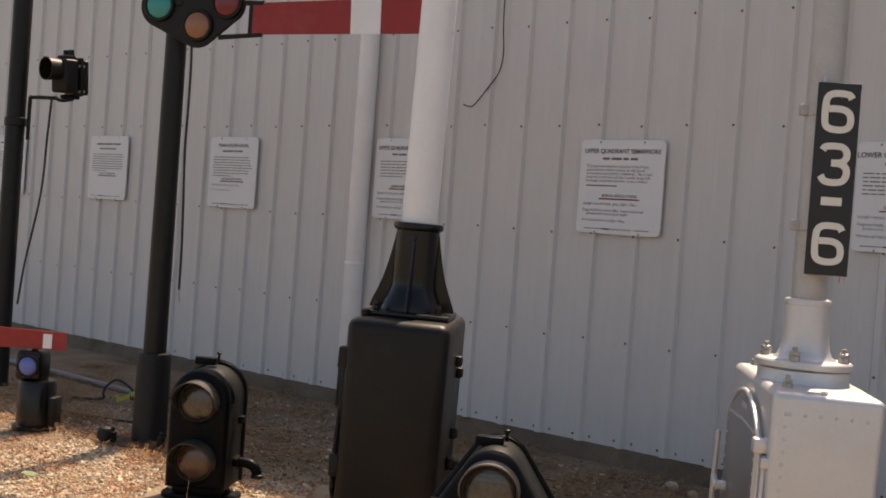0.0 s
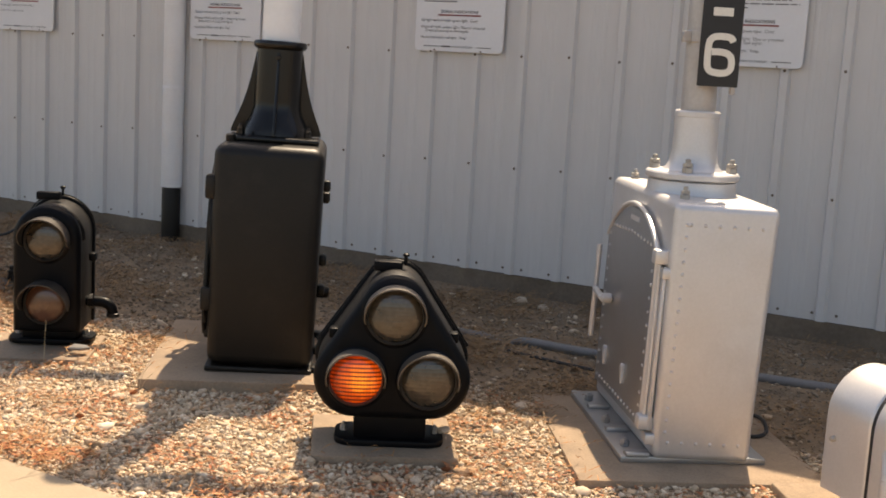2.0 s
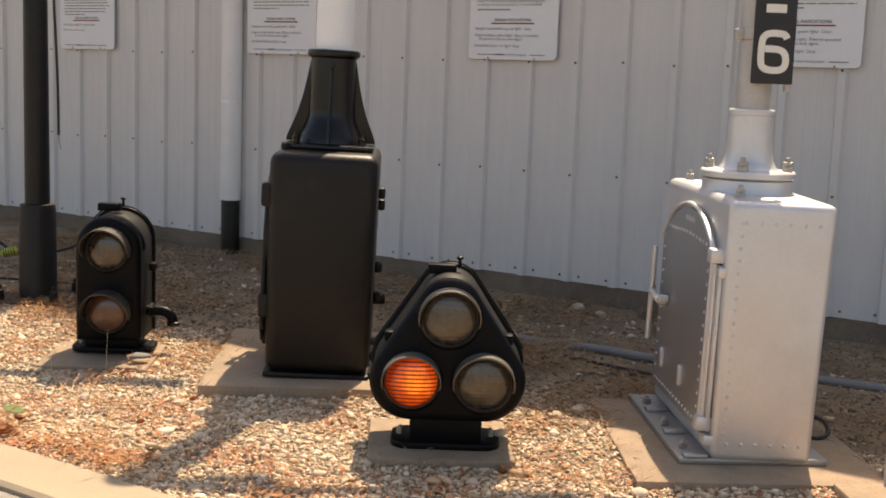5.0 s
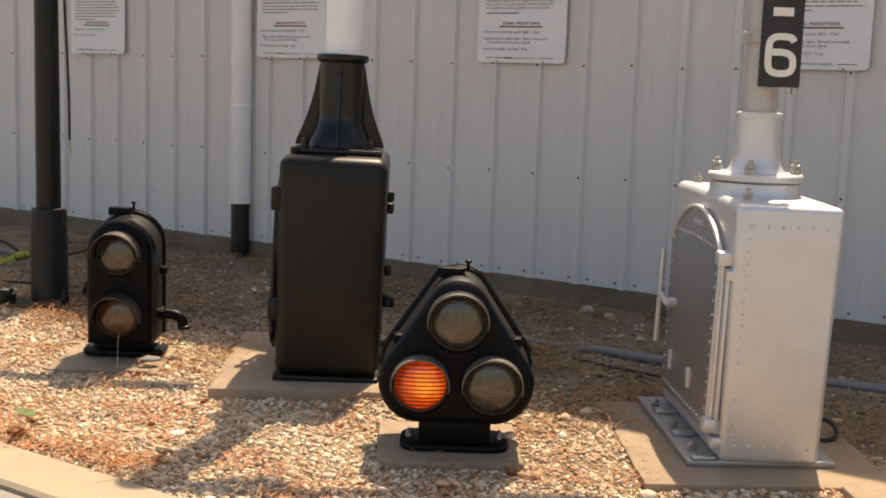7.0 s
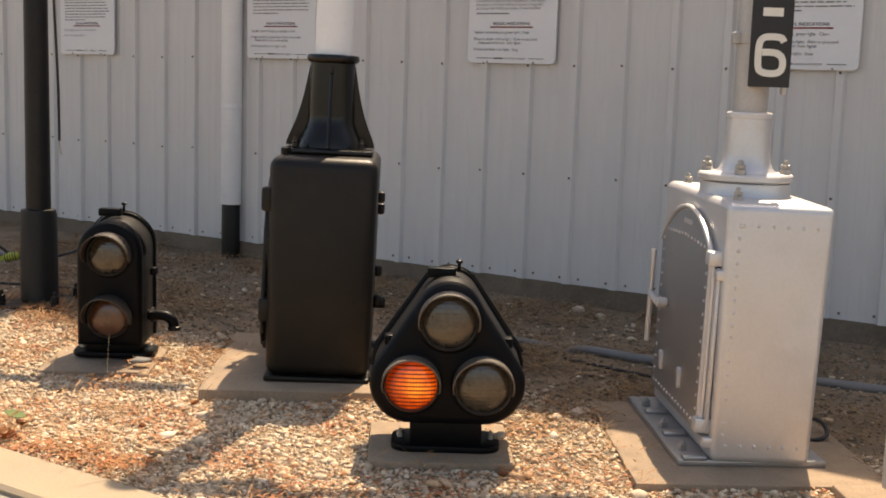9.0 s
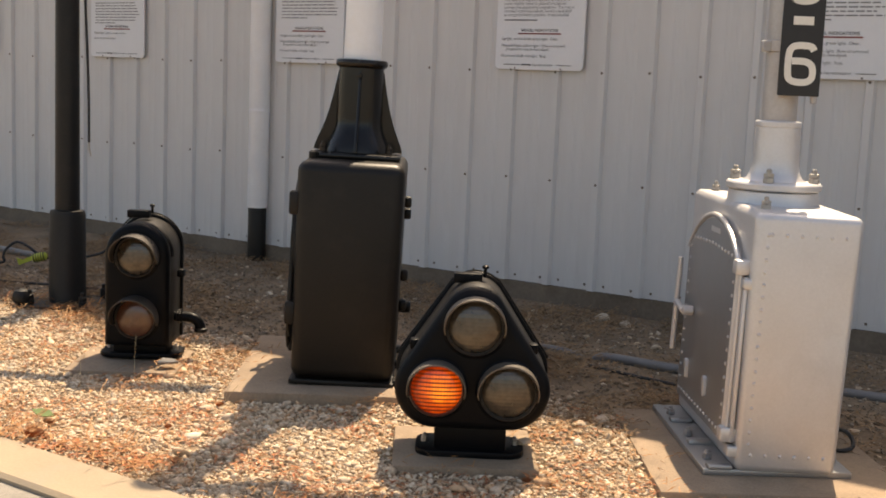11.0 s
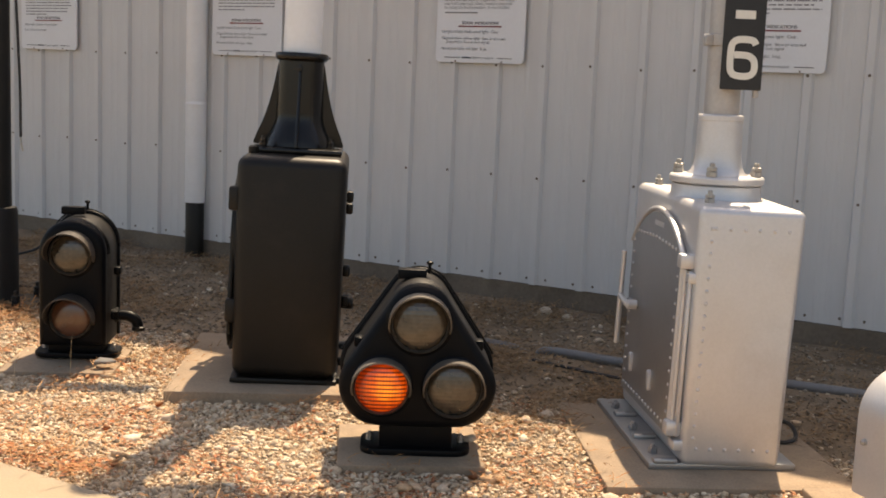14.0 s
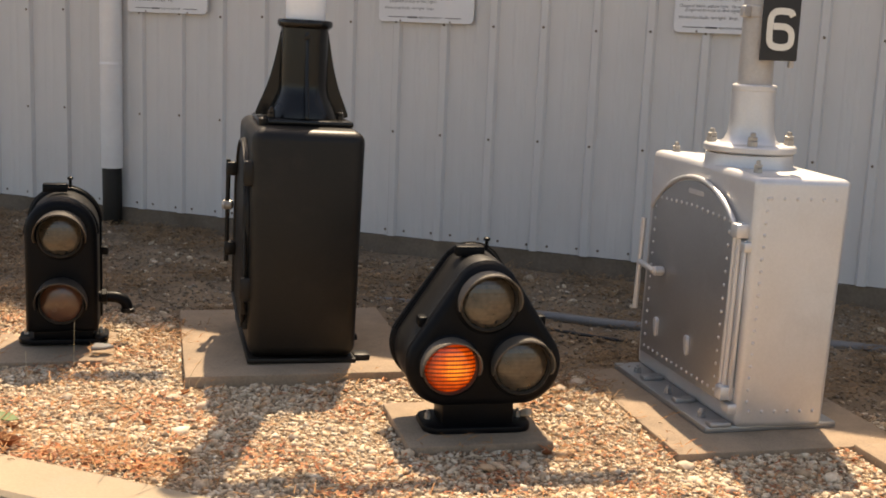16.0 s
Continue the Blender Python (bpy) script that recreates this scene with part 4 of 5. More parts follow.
part("foot_tab", prism_bm([(0.13, 0.04), (0.19, 0.06), (0.21, 0.09), (0.18, 0.115), (0.12, 0.12)], 0, 0.014, 0.004, 1), M_PIPE, d2, "worn grey foot tab", pose(0, 0, 0.016, -90, 0, 0) @ pose(0, 0, 0, 180, 0, 0))

# silver one at the other end of the row
d1 = thing("dwarf_signal", pose(3.440, -2.585, 0.022, 0, 0, 52.0), "silver-painted round-topped dwarf signal with deep visors", "dwarf signal", "dwarf signals")
part("rear_cover", prism_bm(arch(0.31, 0.05, 0.29, 26), 0.089, 0.29, 0.014, 4), M_SILVER, d1)
part("gasket", prism_bm(arch(0.300, 0.05, 0.288, 26), 0.078, 0.094), M_RUBBER, d1)
front = part("front_casting", prism_bm(arch(0.305, 0.05, 0.286, 26), -0.01, 0.086, 0.014, 4), M_SILVER, d1)
part("brow", box_bm(0.24, 0.10, 0.06, 0.295, 0.024, 4, cy=-0.03), M_SILVER, d1)
for cx, top, reach in ((-0.085, 0.305, 0.17), (0.075, 0.285, 0.21)):
    vis = part("visor", prism_bm(round_rect(0.12, top - 0.05, 0.028, cx, (top + 0.05) / 2), -reach, 0.0, 0.010, 3), M_SILVER, d1)
    part("visor_mouth", prism_bm(round_rect(0.095, top - 0.08, 0.022, cx, (top + 0.05) / 2), -reach - 0.002, -reach + 0.012, 0.002, 1), M_BLACK, vis)
part("neck", box_bm(0.22, 0.16, 0.06, 0.0, 0.008, 2, cy=0.13), M_SILVER, d1)
part("foot_flange", box_bm(0.36, 0.24, 0.02, 0.0, 0.006, 2, cy=0.13), M_SILVER, d1)
part("lid_bracket", prism_bm([(-0.05, 0.438), (0.05, 0.438), (0.04, 0.465), (-0.035, 0.46)], 0.10, 0.15, 0.005, 2), M_SILVER, d1)
part("lid_pin", lathe_bm([(0.009, 0), (0.009, 0.012), (0.005, 0.018)], 10, None, pose(-0.01, 0.125, 0.462)), M_STEEL, d1)
part("lift_handle", tube_bm([(0.05, 0.10, 0.440), (0.05, 0.07, 0.472), (0.055, -0.03, 0.462), (0.06, -0.05, 0.37)], 0.011, 8), M_SILVER, d1)
part("hinge_lug", box_bm(0.06, 0.05, 0.04, 0.345, 0.01, 2, cx=0.055, cy=-0.045), M_SILVER, d1)
part("side_conduit", tube_bm([(-0.13, 0.02, 0.24), (-0.155, -0.01, 0.19), (-0.165, -0.02, 0.12), (-0.165, -0.02, 0.0)], 0.028, 12), M_SILVER, d1)
part("side_stud", lathe_bm([(0.010, 0), (0.010, 0.014), (0.006, 0.018)], 8, None, pose(-0.153, 0.24, 0.22, 0, -90, 0)), M_STEEL, d1)


# ---- train-order semaphore with the dark mast ----
def build_train_order():
    s = thing("train_order_signal", pose(-1.442, -2.072, 0.0, 0, 0, 28.0), "dark iron mast with a red semaphore blade and coloured spectacle", "railway signal", "semaphore signals")
    part("mast", lathe_bm([(0.066, 0.4), (0.064, 1.2), (0.058, 2.9), (0.02, 2.92)], 32), M_DUSTY, s)
    part("base_sleeve", lathe_bm([(0.105, 0.0), (0.10, 0.02), (0.096, 0.5), (0.09, 0.525), (0.064, 0.53)], 32), M_DUSTY, s)
    part("base_plate", prism_bm(round_rect(0.42, 0.42, 0.05), 0, 0.022, 0.005, 1), M_DUSTY, s, m=pose(0, 0, 0.022, -90, 0, 0))
    for a in (45, 135, 225, 315):
        part("anchor_bolt", bolt_mesh(M_DUSTY, 0.024, 0.035), None, s, m=pose(0.21 * math.cos(radians(a)), 0.21 * math.sin(radians(a)), 0.02))
    part("set_knob", lathe_bm([(0.02, 0), (0.045, 0.02), (0.05, 0.05), (0.035, 0.08), (0.01, 0.09)], 14, None, pose(-0.19, -0.16, 0.015)), M_DUSTY, s)
    y = -0.10
    spec = part("spectacle", prism_bm(hull([(-0.065, 2.505, 0.12), (0.17, 2.395, 0.12), (0.35, 2.52, 0.10), (0.16, 2.62, 0.12)]), y, y + 0.02, 0.006, 1), M_BLACK, s, "black cast spectacle frame")
    for x, z, m, lab in ((-0.065, 2.505, M_GREENGLASS, "green roundel"), (0.175, 2.398, M_AMBERGLASS, "amber roundel"), (0.345, 2.53, M_REDGLASS, "red roundel")):
        part("roundel", lens_mesh("roundel", 0.075, m), None, spec, lab, pose(x, y - 0.006, z))
        part("roundel_rim", ring_bm(0.073, 0.092, 0.02), M_BLACK, spec, m=pose(x, y, z))
    arm = part("blade_arm", prism_bm([(0.30, 2.325), (0.56, 2.350), (0.56, 2.372), (0.30, 2.352)], y, y + 0.018, 0.003, 1), M_BLACK, s)
    part("arm_brace", prism_bm([(0.42, 2.52), (0.56, 2.525), (0.56, 2.55), (0.40, 2.55)], y, y + 0.018, 0.003, 1), M_BLACK, arm)
    part("arm_end", prism_bm([(0.475, 2.36), (0.50, 2.36), (0.50, 2.53), (0.475, 2.53)], y + 0.001, y + 0.017, 0.002, 1), M_BLACK, arm)
    tilt = pose(0.49, 0, 2.360, 0, -2.2, 0)
    blade = part("blade", prism_bm([(0, 0), (1.10, 0.0), (1.10, 0.2), (0, 0.175)], y + 0.002, y + 0.010, 0.001, 1), M_RED, s, "faded red blade with a white band", tilt)
    part("band", prism_bm([(0.585, -0.001), (0.755, -0.001), (0.755, 0.19), (0.585, 0.187)], y, y + 0.012, 0.0, 1), M_WHITE, blade, "white band")
    part("pivot", lathe_bm([(0.03, 0), (0.03, 0.12), (0.02, 0.13)], 16, None, pose(0.05, 0.02, 2.53, 90, 0, 0)), M_BLACK, s)
    part("cable", tube_bm([(0.10, -0.02, 2.42), (0.092, 0.02, 2.2), (0.088, 0.03, 1.95), (0.086, 0.03, 1.7), (0.097, 0.033, 1.4), (0.105, 0.035, 1.15), (0.107, 0.035, 0.9)], 0.007, 6), M_RUBBER, s, "loose black cable")
    part("wire_end", tube_bm([(0.107, 0.035, 0.9), (0.110, 0.035, 0.86), (0.117, 0.036, 0.825)], 0.004, 6), M_STEEL, s)


build_train_order()


# ---- dark pole with a lantern, far down the row ----
def build_lantern_pole():
    s = thing("lantern_pole", pose(-3.725, -1.775, 0.0, 0, 0, 35.0), "dark iron pole with a hooded black signal lantern on a bracket", "railway signal")
    part("pole", lathe_bm([(0.075, 0), (0.068, 0.05), (0.066, 3.4), (0.02, 3.42)], 28), M_DUSTY, s)
    part("clamp", lathe_bm([(0.066, 1.87), (0.076, 1.875), (0.076, 1.93), (0.066, 1.935)], 28), M_DUSTY, s)
    part("bracket", tube_bm([(0.1, 0, 1.78), (0.1, 0, 2.06), (0.12, 0, 2.085), (0.30, 0, 2.09)], 0.014, 8), M_DUSTY, s)
    lan = part("lantern", box_bm(0.18, 0.12, 0.235, -0.10, 0.02, 3, cy=-0.02), M_BLACK, s, "black lantern housing", pose(0.36, 0.02, 2.235, 4, 0, -32))
    part("lantern_flange", box_bm(0.21, 0.022, 0.275, -0.125, 0.008, 2, cy=0.052), M_BLACK, lan)
    part("lantern_door", box_bm(0.19, 0.05, 0.25, -0.115, 0.018, 3, cy=0.092), M_BLACK, lan)
    part("lantern_hood", lathe_bm([(0.074, 0.0), (0.078, 0.05), (0.082, 0.095), (0.083, 0.105), (0.077, 0.105), (0.070, 0.05), (0.06, 0.02)], 28, None, pose(0, -0.075, 0.062, 90, 0, 0)), M_BLACK, lan)
    part("lantern_cap", box_bm(0.10, 0.10, 0.035, 0.13, 0.012, 2, cy=-0.01), M_BLACK, lan)
    for x in (-0.035, 0.03):
        part("lantern_fin", prism_bm([(x - 0.012, 0.16), (x + 0.012, 0.16), (x + 0.008, 0.205), (x - 0.008, 0.205)], -0.01, 0.03, 0.004, 1), M_BLACK, lan)
    for x, z in ((0.088, 0.09), (0.088, -0.09), (-0.088, 0.09), (-0.088, -0.09)):
        part("lantern_latch", rod_bm((x, 0.03, z), (x, 0.078, z), 0.010), M_STEEL, lan)
    part("lantern_foot", box_bm(0.05, 0.14, 0.03, -0.145, 0.008, 1, cy=0.02), M_BLACK, lan)
    part("yoke", tube_bm([(0.29, 0, 2.09), (0.36, -0.05, 2.07), (0.42, 0.0, 2.09)], 0.012, 8), M_BLACK, s)
    part("cable", tube_bm([(0.265, -0.01, 2.09), (0.255, -0.02, 1.8), (0.235, -0.02, 1.4), (0.16, -0.04, 0.9), (0.13, -0.05, 0.6)], 0.008, 6), M_RUBBER, s, "drooping black cable")


build_lantern_pole()


# ---- small dwarf semaphore with a red blade ----
def build_dwarf_semaphore():
    s = thing("dwarf_semaphore", pose(-2.126, -2.398, 0.0, 0, 0, 35.0), "black dwarf semaphore with short red blade and blue lens", "dwarf signal", "dwarf signals")
    part("drum", lathe_bm([(0.135, 0), (0.135, 0.025), (0.112, 0.035), (0.110, 0.27), (0.100, 0.29), (0.03, 0.295)], 32), M_GLOSS, s)
    part("side_box", box_bm(0.04, 0.12, 0.2, 0.0, 0.012, 2, cx=0.115), M_BLACK, s)
    part("lamp_body", box_bm(0.16, 0.16, 0.18, 0.285, 0.03, 3, cx=-0.035), M_GLOSS, s)
    part("lens", lens_mesh("lens", 0.055, M_BLUEGLASS), None, s, "pale blue lens", pose(-0.03, -0.078, 0.378))
    part("lens_rim", ring_bm(0.052, 0.07, 0.02), M_BLACK, s, m=pose(-0.03, -0.072, 0.378))
    b = part("blade", prism_bm([(-0.30, 0.47), (0.17, 0.48), (0.17, 0.585), (-0.30, 0.59)], -0.03, -0.02, 0.002, 1), M_RED, s, "short red blade with a white patch")
    part("patch", prism_bm([(0.03, 0.485), (0.085, 0.485), (0.085, 0.57), (0.03, 0.57)], -0.034, -0.0295), M_WHITE, b)
    part("strut", rod_bm((-0.03, 0, 0.45), (-0.03, 0, 0.56), 0.02), M_BLACK, s)


build_dwarf_semaphore()


# ---- conduits, cables, tape ----
def conduit(pts, label):
    flat("ground_conduit", tube_bm(pts, 0.024, 12), M_PIPE, pose(0, 0, 0), label, "conduit", "conduits along the ground")


conduit([(-6.0, -1.16, 0.02), (-4.2, -1.16, 0.03), (-2.9, -1.14, 0.015)], "grey plastic conduit lying on the soil by the shed")
conduit([(0.3, -1.20, -0.03), (0.7, -1.18, -0.006), (0.95, -1.17, 0.002), (1.18, -1.152, 0.000), (1.30, -1.148, -0.035)], "grey conduit half sunk in the soil by the shed")
conduit([(1.34, -1.150, -0.03), (1.40, -1.148, 0.010), (1.75, -1.141, 0.012), (2.2, -1.08, 0.012), (2.6, -1.015, 0.010), (3.1, -0.95, 0.008), (3.6, -0.90, 0.004)], "straight grey conduit lying on the soil behind the cabinets")
flat("conduit_coupling", tube_bm([(2.40, -1.048, 0.012), (2.48, -1.035, 0.012)], 0.029, 12), M_PIPE, pose(0, 0, 0), "short grey coupling sleeve on the ground conduit", "coupling")
flat("loose_cable", tube_bm([(-3.3, -1.75, 0.012), (-3.0, -1.62, 0.012), (-2.82, -1.50, 0.02), (-2.82, -1.49, 0.06), (-2.806, -1.473, 0.11), (-2.756, -1.431, 0.156), (-2.692, -1.392, 0.13), (-2.631, -1.359, 0.082), (-2.576, -1.325, 0.06), (-2.45, -1.25, 0.06), (-2.306, -1.132, 0.10), (-2.2, -1.05, 0.16), (-2.1, -0.9, 0.02)], 0.009, 6), M_RUBBER, pose(0, 0, 0), "black cable looped loosely over the soil", "cable")
flat("loose_cable", tube_bm([(-2.9, -2.05, 0.012), (-2.45, -1.95, 0.012), (-2.1, -1.85, 0.014), (-1.85, -1.72, 0.012), (-1.6, -1.66, 0.012)], 0.008, 6), M_RUBBER, pose(0, 0, 0), "black cable lying flat across the soil", "cable")
flat("loose_cable", tube_bm([(1.40, -1.34, 0.006), (1.54, -1.387, 0.012), (1.65, -1.395, 0.010), (1.77, -1.417, 0.012), (1.92, -1.40, 0.004)], 0.008, 6), M_RUBBER, pose(0, 0, 0), "black cable lying on the soil beside the conduit", "cable")
flat("loose_cable", tube_bm([(2.64, -1.72, 0.01), (2.70, -1.775, 0.045), (2.76, -1.86, 0.055), (2.79, -1.925, 0.03), (2.75, -1.96, 0.016), (2.66, -1.92, 0.014)], 0.008, 6), M_RUBBER, pose(0, 0, 0), "short black cable end curled behind the silver cabinet", "cable")
flat("wall_wire", tube_bm([(-0.71, -0.03, 3.5), (-0.705, -0.03, 2.8), (-0.685, -0.03, 2.55), (-0.71, -0.03, 2.42), (-0.79, -0.035, 2.32), (-0.88, -0.04, 2.22), (-0.93, -0.035, 2.195), (-1.0, -0.03, 2.21)], 0.0045, 6), M_RUBBER, pose(0, 0, 0), "thin black wire hanging loose down the siding", "wire")
tape = thing("caution_tape", pose(-2.63, -1.375, 0.062, 0, -12, 38), "scrap of yellow-green tape tied round the black cable", "tape")
part("knot", lathe_bm([(0.012, -0.05), (0.026, -0.04), (0.03, 0.0), (0.026, 0.04), (0.012, 0.05)], 14, None, pose(0.02, 0, 0, 0, 90, 0)), M_TAPE, tape)
for k in range(5):
    part("stripe", lathe_bm([(0.0295, -0.003), (0.0315, 0.0), (0.0295, 0.003)], 14, None, pose(-0.012 + 0.016 * k, 0, 0, 0, 90, 0)), M_RUBBER, tape)
part("tail", prism_bm([(-0.12, -0.03), (-0.03, -0.012), (-0.025, 0.018), (-0.09, 0.0), (-0.125, 0.022)], -0.004, 0.004), M_TAPE, tape)
for lx, ly, rz in ((0.308, -3.58, 20), (-0.95, -3.1, 70)):
    flat("leaf", prism_bm([(-0.045, 0), (-0.015, 0.018), (0.02, 0.02), (0.05, 0.0), (0.02, -0.016), (-0.015, -0.017)], -0.0015, 0.0015), M_GREEN, pose(lx, ly, 0.03, -65, 10, rz), "small green leaf fallen on the gravel", "leaf")


def dead_leaf(x, y, turn, size):
    """A dead leaf curled up along its midrib."""
    bm = bmesh.new()
    rows = []
    for i in range(9):
        u = i / 8
        w = size * 0.42 * math.sin(math.pi * (0.08 + 0.9 * u)) ** 0.8
        z = size * (0.12 + 0.9 * (u - 0.45) ** 2)
        rows.append([bm.verts.new((size * (u - 0.5), w * v, z + abs(v) ** 1.5 * w * 0.9)) for v in (-1, -0.5, 0, 0.5, 1)])
    for a, b in zip(rows, rows[1:]):
        for q in range(4):
            bm.faces.new((a[q], b[q], b[q + 1], a[q + 1]))
    bmesh.ops.solidify(bm, geom=bm.faces[:], thickness=0.0012)
    flat("dead_leaf", bm, M_LITTER, pose(x, y, ground_height(x, y) + 0.004, 0, 0, turn), "curled orange-brown dead leaf lying on the gravel", "leaf", "dead leaves on the gravel")


for lx, ly, rz, sz in ((0.466, -3.74, 35, 0.075), (0.38, -3.68, 110, 0.05), (0.335, -3.57, 60, 0.04), (0.70, -3.33, 10, 0.035), (1.02, -3.60, 150, 0.045), (0.62, -2.98, 80, 0.04), (2.02, -2.98, 25, 0.035)):
    dead_leaf(lx, ly, rz, sz)


def single_stone(x, y, size, seed, z=None):
    rnd = random.Random(seed)
    bm = bmesh.new()
    bmesh.ops.create_icosphere(bm, subdivisions=2, radius=1)
    off = Vector((seed * 3.7, seed * 1.9, 0))
    sx, sy, sz = rnd.uniform(0.9, 1.2), rnd.uniform(0.7, 0.95), rnd.uniform(0.55, 0.75)
    for v in bm.verts:
        r = size * (1 + 0.28 * noise.noise(v.co * 1.3 + off))
        v.co = Vector((v.co.x * sx, v.co.y * sy, max(v.co.z, -0.5) * sz)) * r
    h = (ground_height(x, y) if z is None else z) + size * 0.32
    flat("stone", bm, M_PEBBLE, pose(x, y, h, 0, 0, rnd.uniform(0, 360)), "single pale limestone lump resting on the gravel", "stone", "single stones on the ground")


for k, (x, y, size) in enumerate(((0.615, -3.05, 0.030), (0.755, -3.075, 0.027), (0.276, -3.22, 0.024), (0.77, -3.447, 0.024), (0.753, -3.239, 0.020), (2.455, -2.86, 0.030), (1.905, -2.20, 0.034), (1.987, -3.12, 0.022), (1.101, -0.30, 0.034), (0.93, -0.25, 0.045), (1.87, -2.31, 0.026), (1.55, -3.36, 0.022), (2.62, -3.02, 0.020), (1.21, -3.22, 0.021))):
    single_stone(x, y, size, k + 3)
single_stone(1.865, -2.735, 0.026, 40, 0.036)


def grass_stalk(x, y, lean_x, lean_y, height):
    pts = [(x + lean_x * u * u, y + lean_y * u * u, height * u) for u in (0, 0.25, 0.5, 0.75, 1.0)]
    flat("grass_stalk", tube_bm(pts, 0.0008, 5), M_STALK, pose(0, 0, 0), "thin dry straw-coloured grass stalk standing in the gravel", "grass", "single grass stalks")


for x, y, a, b, h in ((0.090, -2.952, -0.01, 0.02, 0.19), (0.131, -3.266, -0.02, 0.02, 0.15), (0.60, -2.93, 0.04, 0.03, 0.11), (0.66, -2.985, 0.05, 0.01, 0.09)):
    grass_stalk(x, y, a, b, h)


# ---- gravel and dry grass ----
PADS = [(0.632, -2.19, 0.93, 1.10), (2.482, -2.145, 0.86, 1.02), (1.675, -2.835, 0.50, 0.48), (-0.19, -2.72, 0.40, 0.34), (3.38, -2.52, 0.62, 0.62)]


def on_pad(x, y, grow=0.0):
    out = np.zeros(len(x), bool)
    c, s_ = math.cos(radians(TURN)), math.sin(radians(TURN))
    for px, py, w, d in PADS:
        u, v = (x - px) * c + (y - py) * s_, -(x - px) * s_ + (y - py) * c
        out |= (np.abs(u) < w / 2 + grow) & (np.abs(v) < d / 2 + grow)
    return out


def scatter_stones(name, count, region, size, label, seed, material, grit=False):
    rng = np.random.default_rng(seed)
    x0, x1, y0, y1 = region
    x, y = rng.uniform(x0, x1, count), rng.uniform(y0, y1, count)
    keep = ~on_pad(x, y, 0.005) | (rng.uniform(0, 1, count) < 0.012)
    keep &= y > -3.830 - 0.014 * np.maximum(0, x - 0.6) ** 2 + 0.004
    x, y = x[keep], y[keep]
    n = len(x)
    bm = bmesh.new()
    bmesh.ops.create_icosphere(bm, subdivisions=1, radius=1)
    base = np.array([v.co for v in bm.verts])
    tri = np.array([[v.index for v in f.verts] for f in bm.faces])
    bm.free()
    if grit:
        base = np.array([(1, 0, 0), (0, 1, 0), (-1, 0, 0), (0, -1, 0), (0, 0, 1), (0, 0, -1)], float)
        tri = np.array([(0, 1, 4), (1, 2, 4), (2, 3, 4), (3, 0, 4), (1, 0, 5), (2, 1, 5), (3, 2, 5), (0, 3, 5)])
    r = size * np.exp(rng.normal(0, 0.42, n))
    r = np.clip(r, size * 0.4, size * 2.1)
    sc = rng.uniform(0.65, 1.25, (n, 1, 3)) * r[:, None, None]
    sc[:, :, 2] *= 0.6
    jit = 1 + rng.normal(0, 0.2, (n, len(base), 1))
    a = rng.uniform(0, 2 * np.pi, n)
    v = base[None] * jit * sc
    tilt = rng.normal(0, 0.35, n)
    v = np.stack([v[..., 0], v[..., 1] * np.cos(tilt)[:, None] - v[..., 2] * np.sin(tilt)[:, None], v[..., 1] * np.sin(tilt)[:, None] + v[..., 2] * np.cos(tilt)[:, None]], -1)
    v = np.stack([v[..., 0] * np.cos(a)[:, None] - v[..., 1] * np.sin(a)[:, None], v[..., 0] * np.sin(a)[:, None] + v[..., 1] * np.cos(a)[:, None], v[..., 2]], -1)
    h = np.array([ground_height(p, q) for p, q in zip(x, y)])
    v += np.stack([x, y, h + r * rng.uniform(0.05, 0.45, n)], -1)[:, None]
    verts = v.reshape(-1, 3)
    faces = (tri[None] + (np.arange(n) * len(base))[:, None, None]).reshape(-1, 3)
    me = bpy.data.meshes.new(name)
    me.vertices.add(len(verts))
    me.vertices.foreach_set("co", verts.ravel())
    me.loops.add(faces.size)
    me.loops.foreach_set("vertex_index", faces.ravel())
    me.polygons.add(len(faces))
    me.polygons.foreach_set("loop_start", np.arange(0, faces.size, 3))
    me.update(calc_edges=True)
    me.materials.append(material)
    tagged(new(name, me), label, "gravel", kind="stuff")


scatter_stones("gravel", 34000, (-1.7, 3.6, -3.95, -2.1), 0.0076, "loose pale limestone gravel", 1, M_STONE)
scatter_stones("gravel", 80000, (-3.2, 4.2, -3.95, -2.0), 0.0050, "fine pale limestone grit", 2, M_STONE, True)
scatter_stones("gravel", 22000, (-3.0, 4.4, -2.35, -0.03), 0.0075, "soiled gravel coloured darker for the shade of the shed", 3, M_SHADESTONE, True)
scatter_stones("gravel", 700, (-2.6, 4.4, -2.4, -0.3), 0.0115, "scattered pale stones in the shade of the shed", 5, M_STONE)
scatter_stones("gravel", 330, (-1.6, 3.6, -3.8, -2.2), 0.0155, "larger pale stones among the gravel", 4, M_STONE)


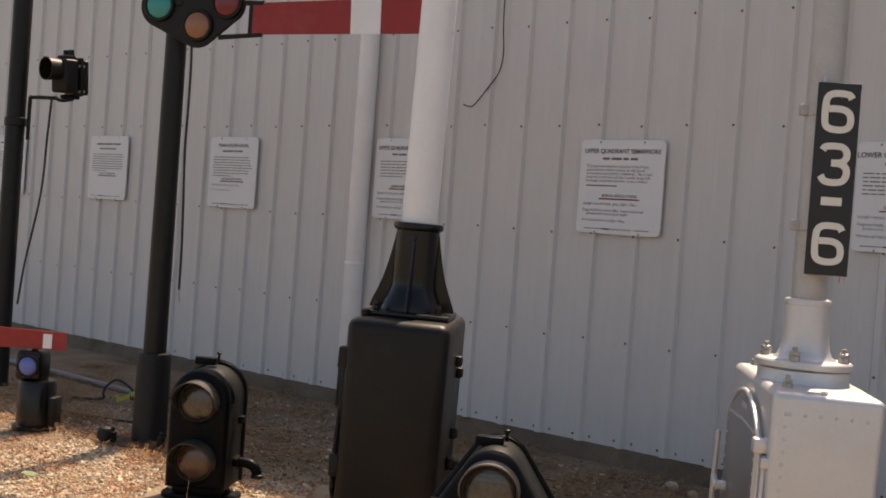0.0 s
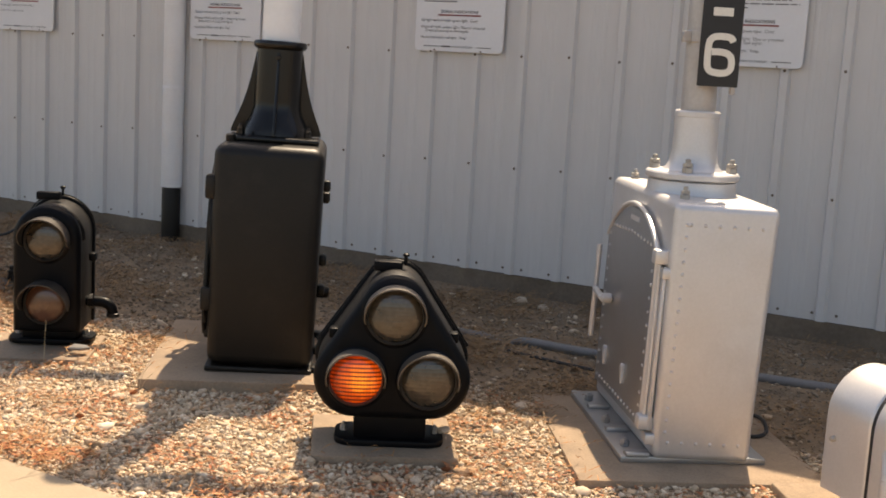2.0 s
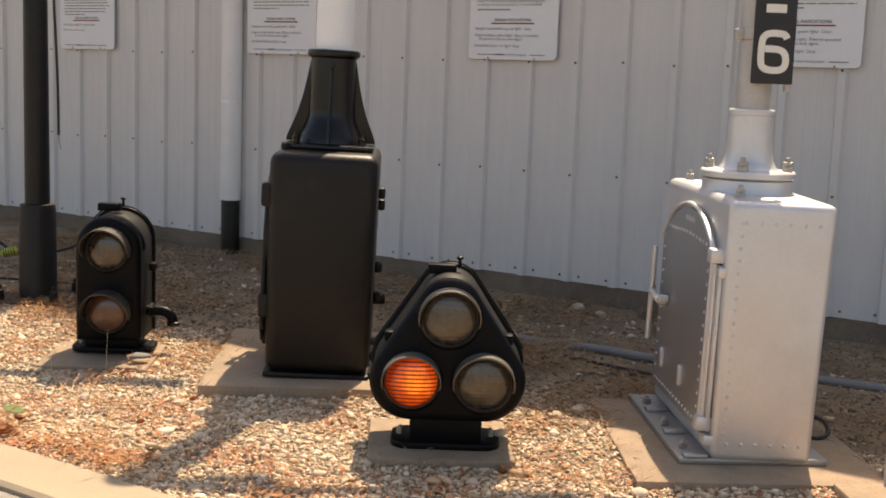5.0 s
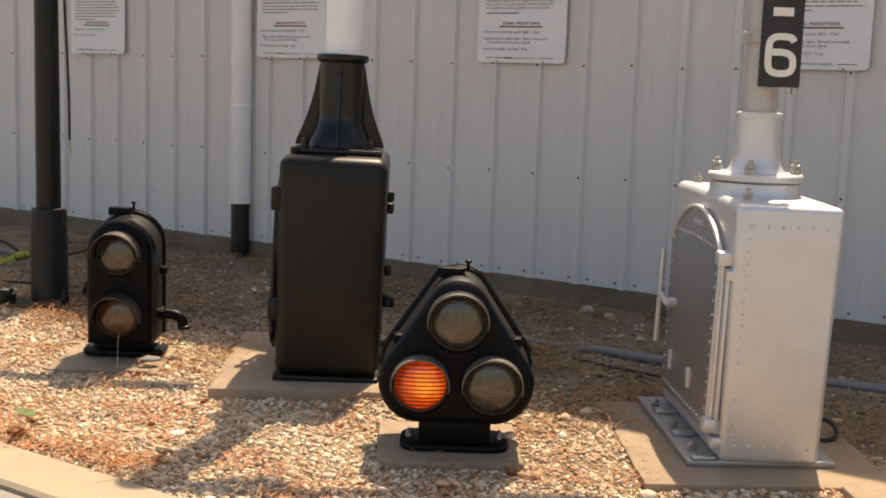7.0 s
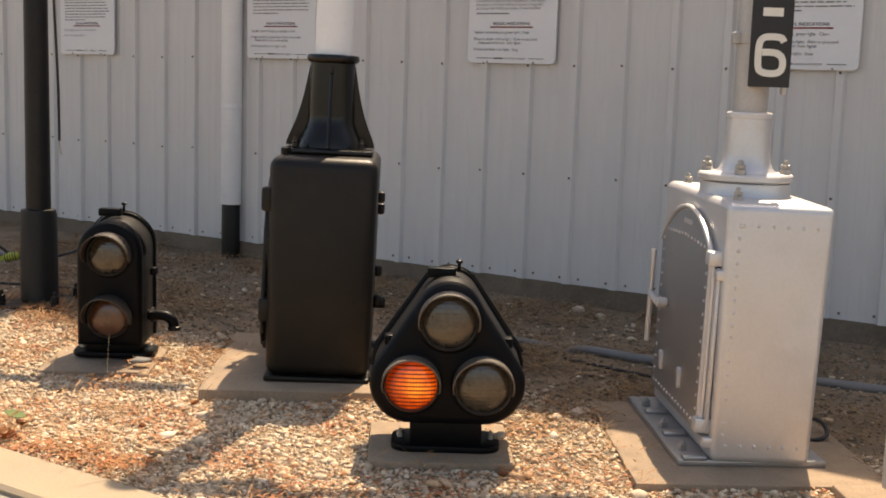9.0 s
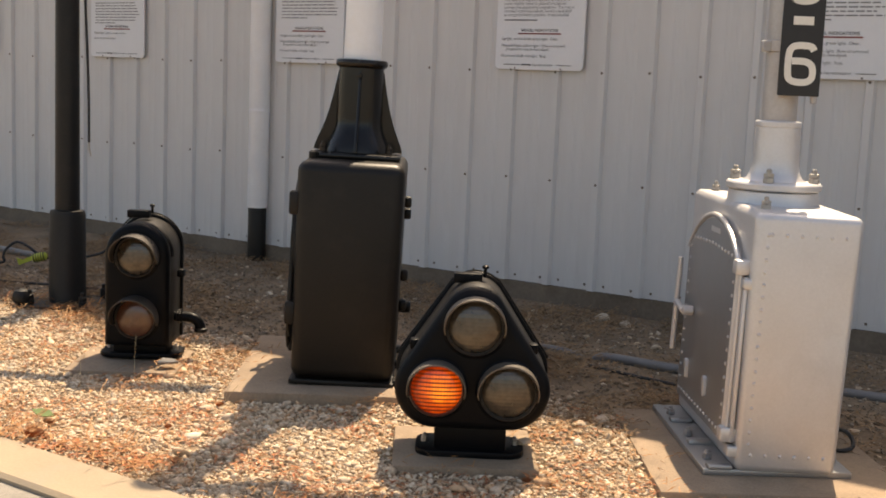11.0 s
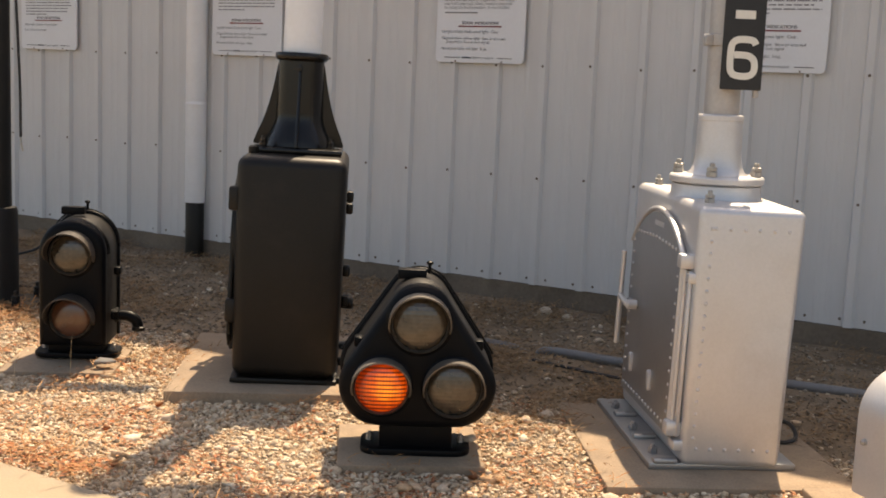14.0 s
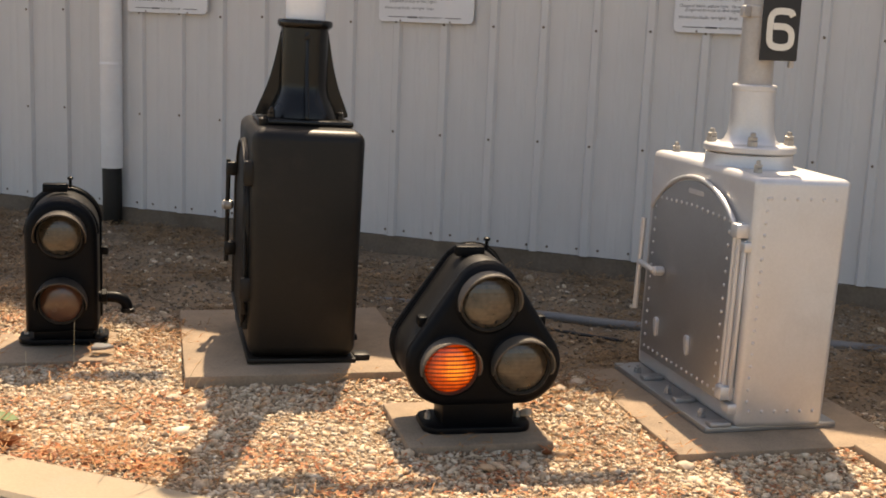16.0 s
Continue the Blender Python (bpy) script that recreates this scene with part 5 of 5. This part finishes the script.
def scatter_straw(name, clumps, region, label, seed, length=0.045, per=20, spread=0.06, material=M_STRAW):
    rng = np.random.default_rng(seed)
    verts, faces = [], []
    x0, x1, y0, y1 = region
    for _ in range(clumps):
        cx, cy = rng.uniform(x0, x1), rng.uniform(y0, y1)
        if noise.noise(Vector((cx * 1.7, cy * 1.7, seed))) < -0.05 or on_pad(np.array([cx]), np.array([cy]), -0.02)[0] or cy < kerb_line(cx):
            continue
        for _ in range(per):
            bx, by = cx + rng.normal(0, spread), cy + rng.normal(0, spread)
            a, l = rng.uniform(0, 2 * math.pi), length * rng.uniform(0.4, 1.4)
            up = rng.uniform(0.0, 0.45)
            dx, dy = math.cos(a) * l, math.sin(a) * l
            wx, wy = -math.sin(a) * 0.0015, math.cos(a) * 0.0015
            z = 0.012 + rng.uniform(0, 0.018)
            i = len(verts)
            verts += [(bx + wx, by + wy, z), (bx - wx, by - wy, z), (bx + dx * 0.6 - wx, by + dy * 0.6 - wy, z + l * up * 0.8), (bx + dx * 0.6 + wx, by + dy * 0.6 + wy, z + l * up * 0.8 + 0.002), (bx + dx, by + dy, z + l * up)]
            faces += [(i, i + 1, i + 2, i + 3), (i + 3, i + 2, i + 4)]
    tagged(new(name, mesh_of(name, verts, faces, material)), label, "dry grass", kind="stuff")


scatter_straw("dry_grass", 200, (-3.0, 3.8, -3.8, -2.1), "brown dry grass and leaf litter over the gravel", 11)
scatter_straw("dry_grass", 2600, (-4.5, 4.0, -2.4, -0.06), "dry grass tufts coloured duller for the shade of the shed", 12, 0.055, material=M_DULLSTRAW)
scatter_straw("dry_grass", 20, (-2.2, 1.2, -3.80, -3.45), "orange-brown dry grass along the kerb", 13, 0.07, 20)

scatter_straw("dry_grass", 26, (-1.75, -1.05, -2.45, -2.1), "orange-brown grass tufts round the dark mast", 14, 0.085, 26, 0.07)
scatter_straw("dry_grass", 16, (-0.4, 1.2, -3.84, -3.66), "curled orange-brown grass against the kerb", 15, 0.10, 16, 0.05)
scatter_straw("dry_grass", 30, (-0.7, 0.25, -3.05, -2.3), "orange-brown grass litter round the two-lens signal", 16, 0.07, 24, 0.08)


def scatter_litter(name, patches, region, label, seed, per=26, size=0.011, material=M_LITTER):
    """Small curled flakes of dead leaf in loose drifts between the stones."""
    rng = np.random.default_rng(seed)
    verts, faces = [], []
    x0, x1, y0, y1 = region
    for _ in range(patches):
        cx, cy = rng.uniform(x0, x1), rng.uniform(y0, y1)
        if noise.noise(Vector((cx * 2.3, cy * 2.3, seed))) < 0.0 or cy < kerb_line(cx) + 0.03 or on_pad(np.array([cx]), np.array([cy]), 0.0)[0]:
            continue
        for _ in range(int(per * rng.uniform(0.4, 1.4))):
            bx, by = cx + rng.normal(0, 0.055), cy + rng.normal(0, 0.055)
            a, l, w = rng.uniform(0, 2 * math.pi), size * rng.uniform(0.5, 1.7), size * rng.uniform(0.25, 0.6)
            c, s_ = math.cos(a), math.sin(a)
            z, up, cup = ground_height(bx, by) + 0.008 + rng.uniform(0, 0.008), rng.uniform(-0.2, 0.7) * l, rng.uniform(0.1, 0.6) * w
            i = len(verts)
            for u, v, h in ((-l, 0, 0.0), (-0.2 * l, w, cup), (l, 0.2 * w, up), (0.1 * l, -w, cup + 0.3 * up), (0, 0, 0.25 * up)):
                verts.append((bx + u * c - v * s_, by + u * s_ + v * c, z + h))
            faces += [(i, i + 4, i + 1), (i + 4, i + 2, i + 1), (i, i + 3, i + 4), (i + 3, i + 2, i + 4)]
    tagged(new(name, mesh_of(name, verts, faces, material)), label, "leaf litter", kind="stuff")


scatter_litter("leaf_litter", 760, (-3.0, 3.6, -3.85, -2.1), "reddish brown dead leaf flakes among the sunlit gravel", 21)
scatter_litter("leaf_litter", 900, (-3.5, 4.0, -2.4, -0.1), "brown dead leaf flakes coloured dull for the shaded soil", 22, 20, 0.013, M_DULLSTRAW)
scatter_litter("leaf_litter", 75, (-1.0, 1.8, -3.84, -3.62), "curled orange leaf flakes gathered against the kerb", 23, 22, 0.015)
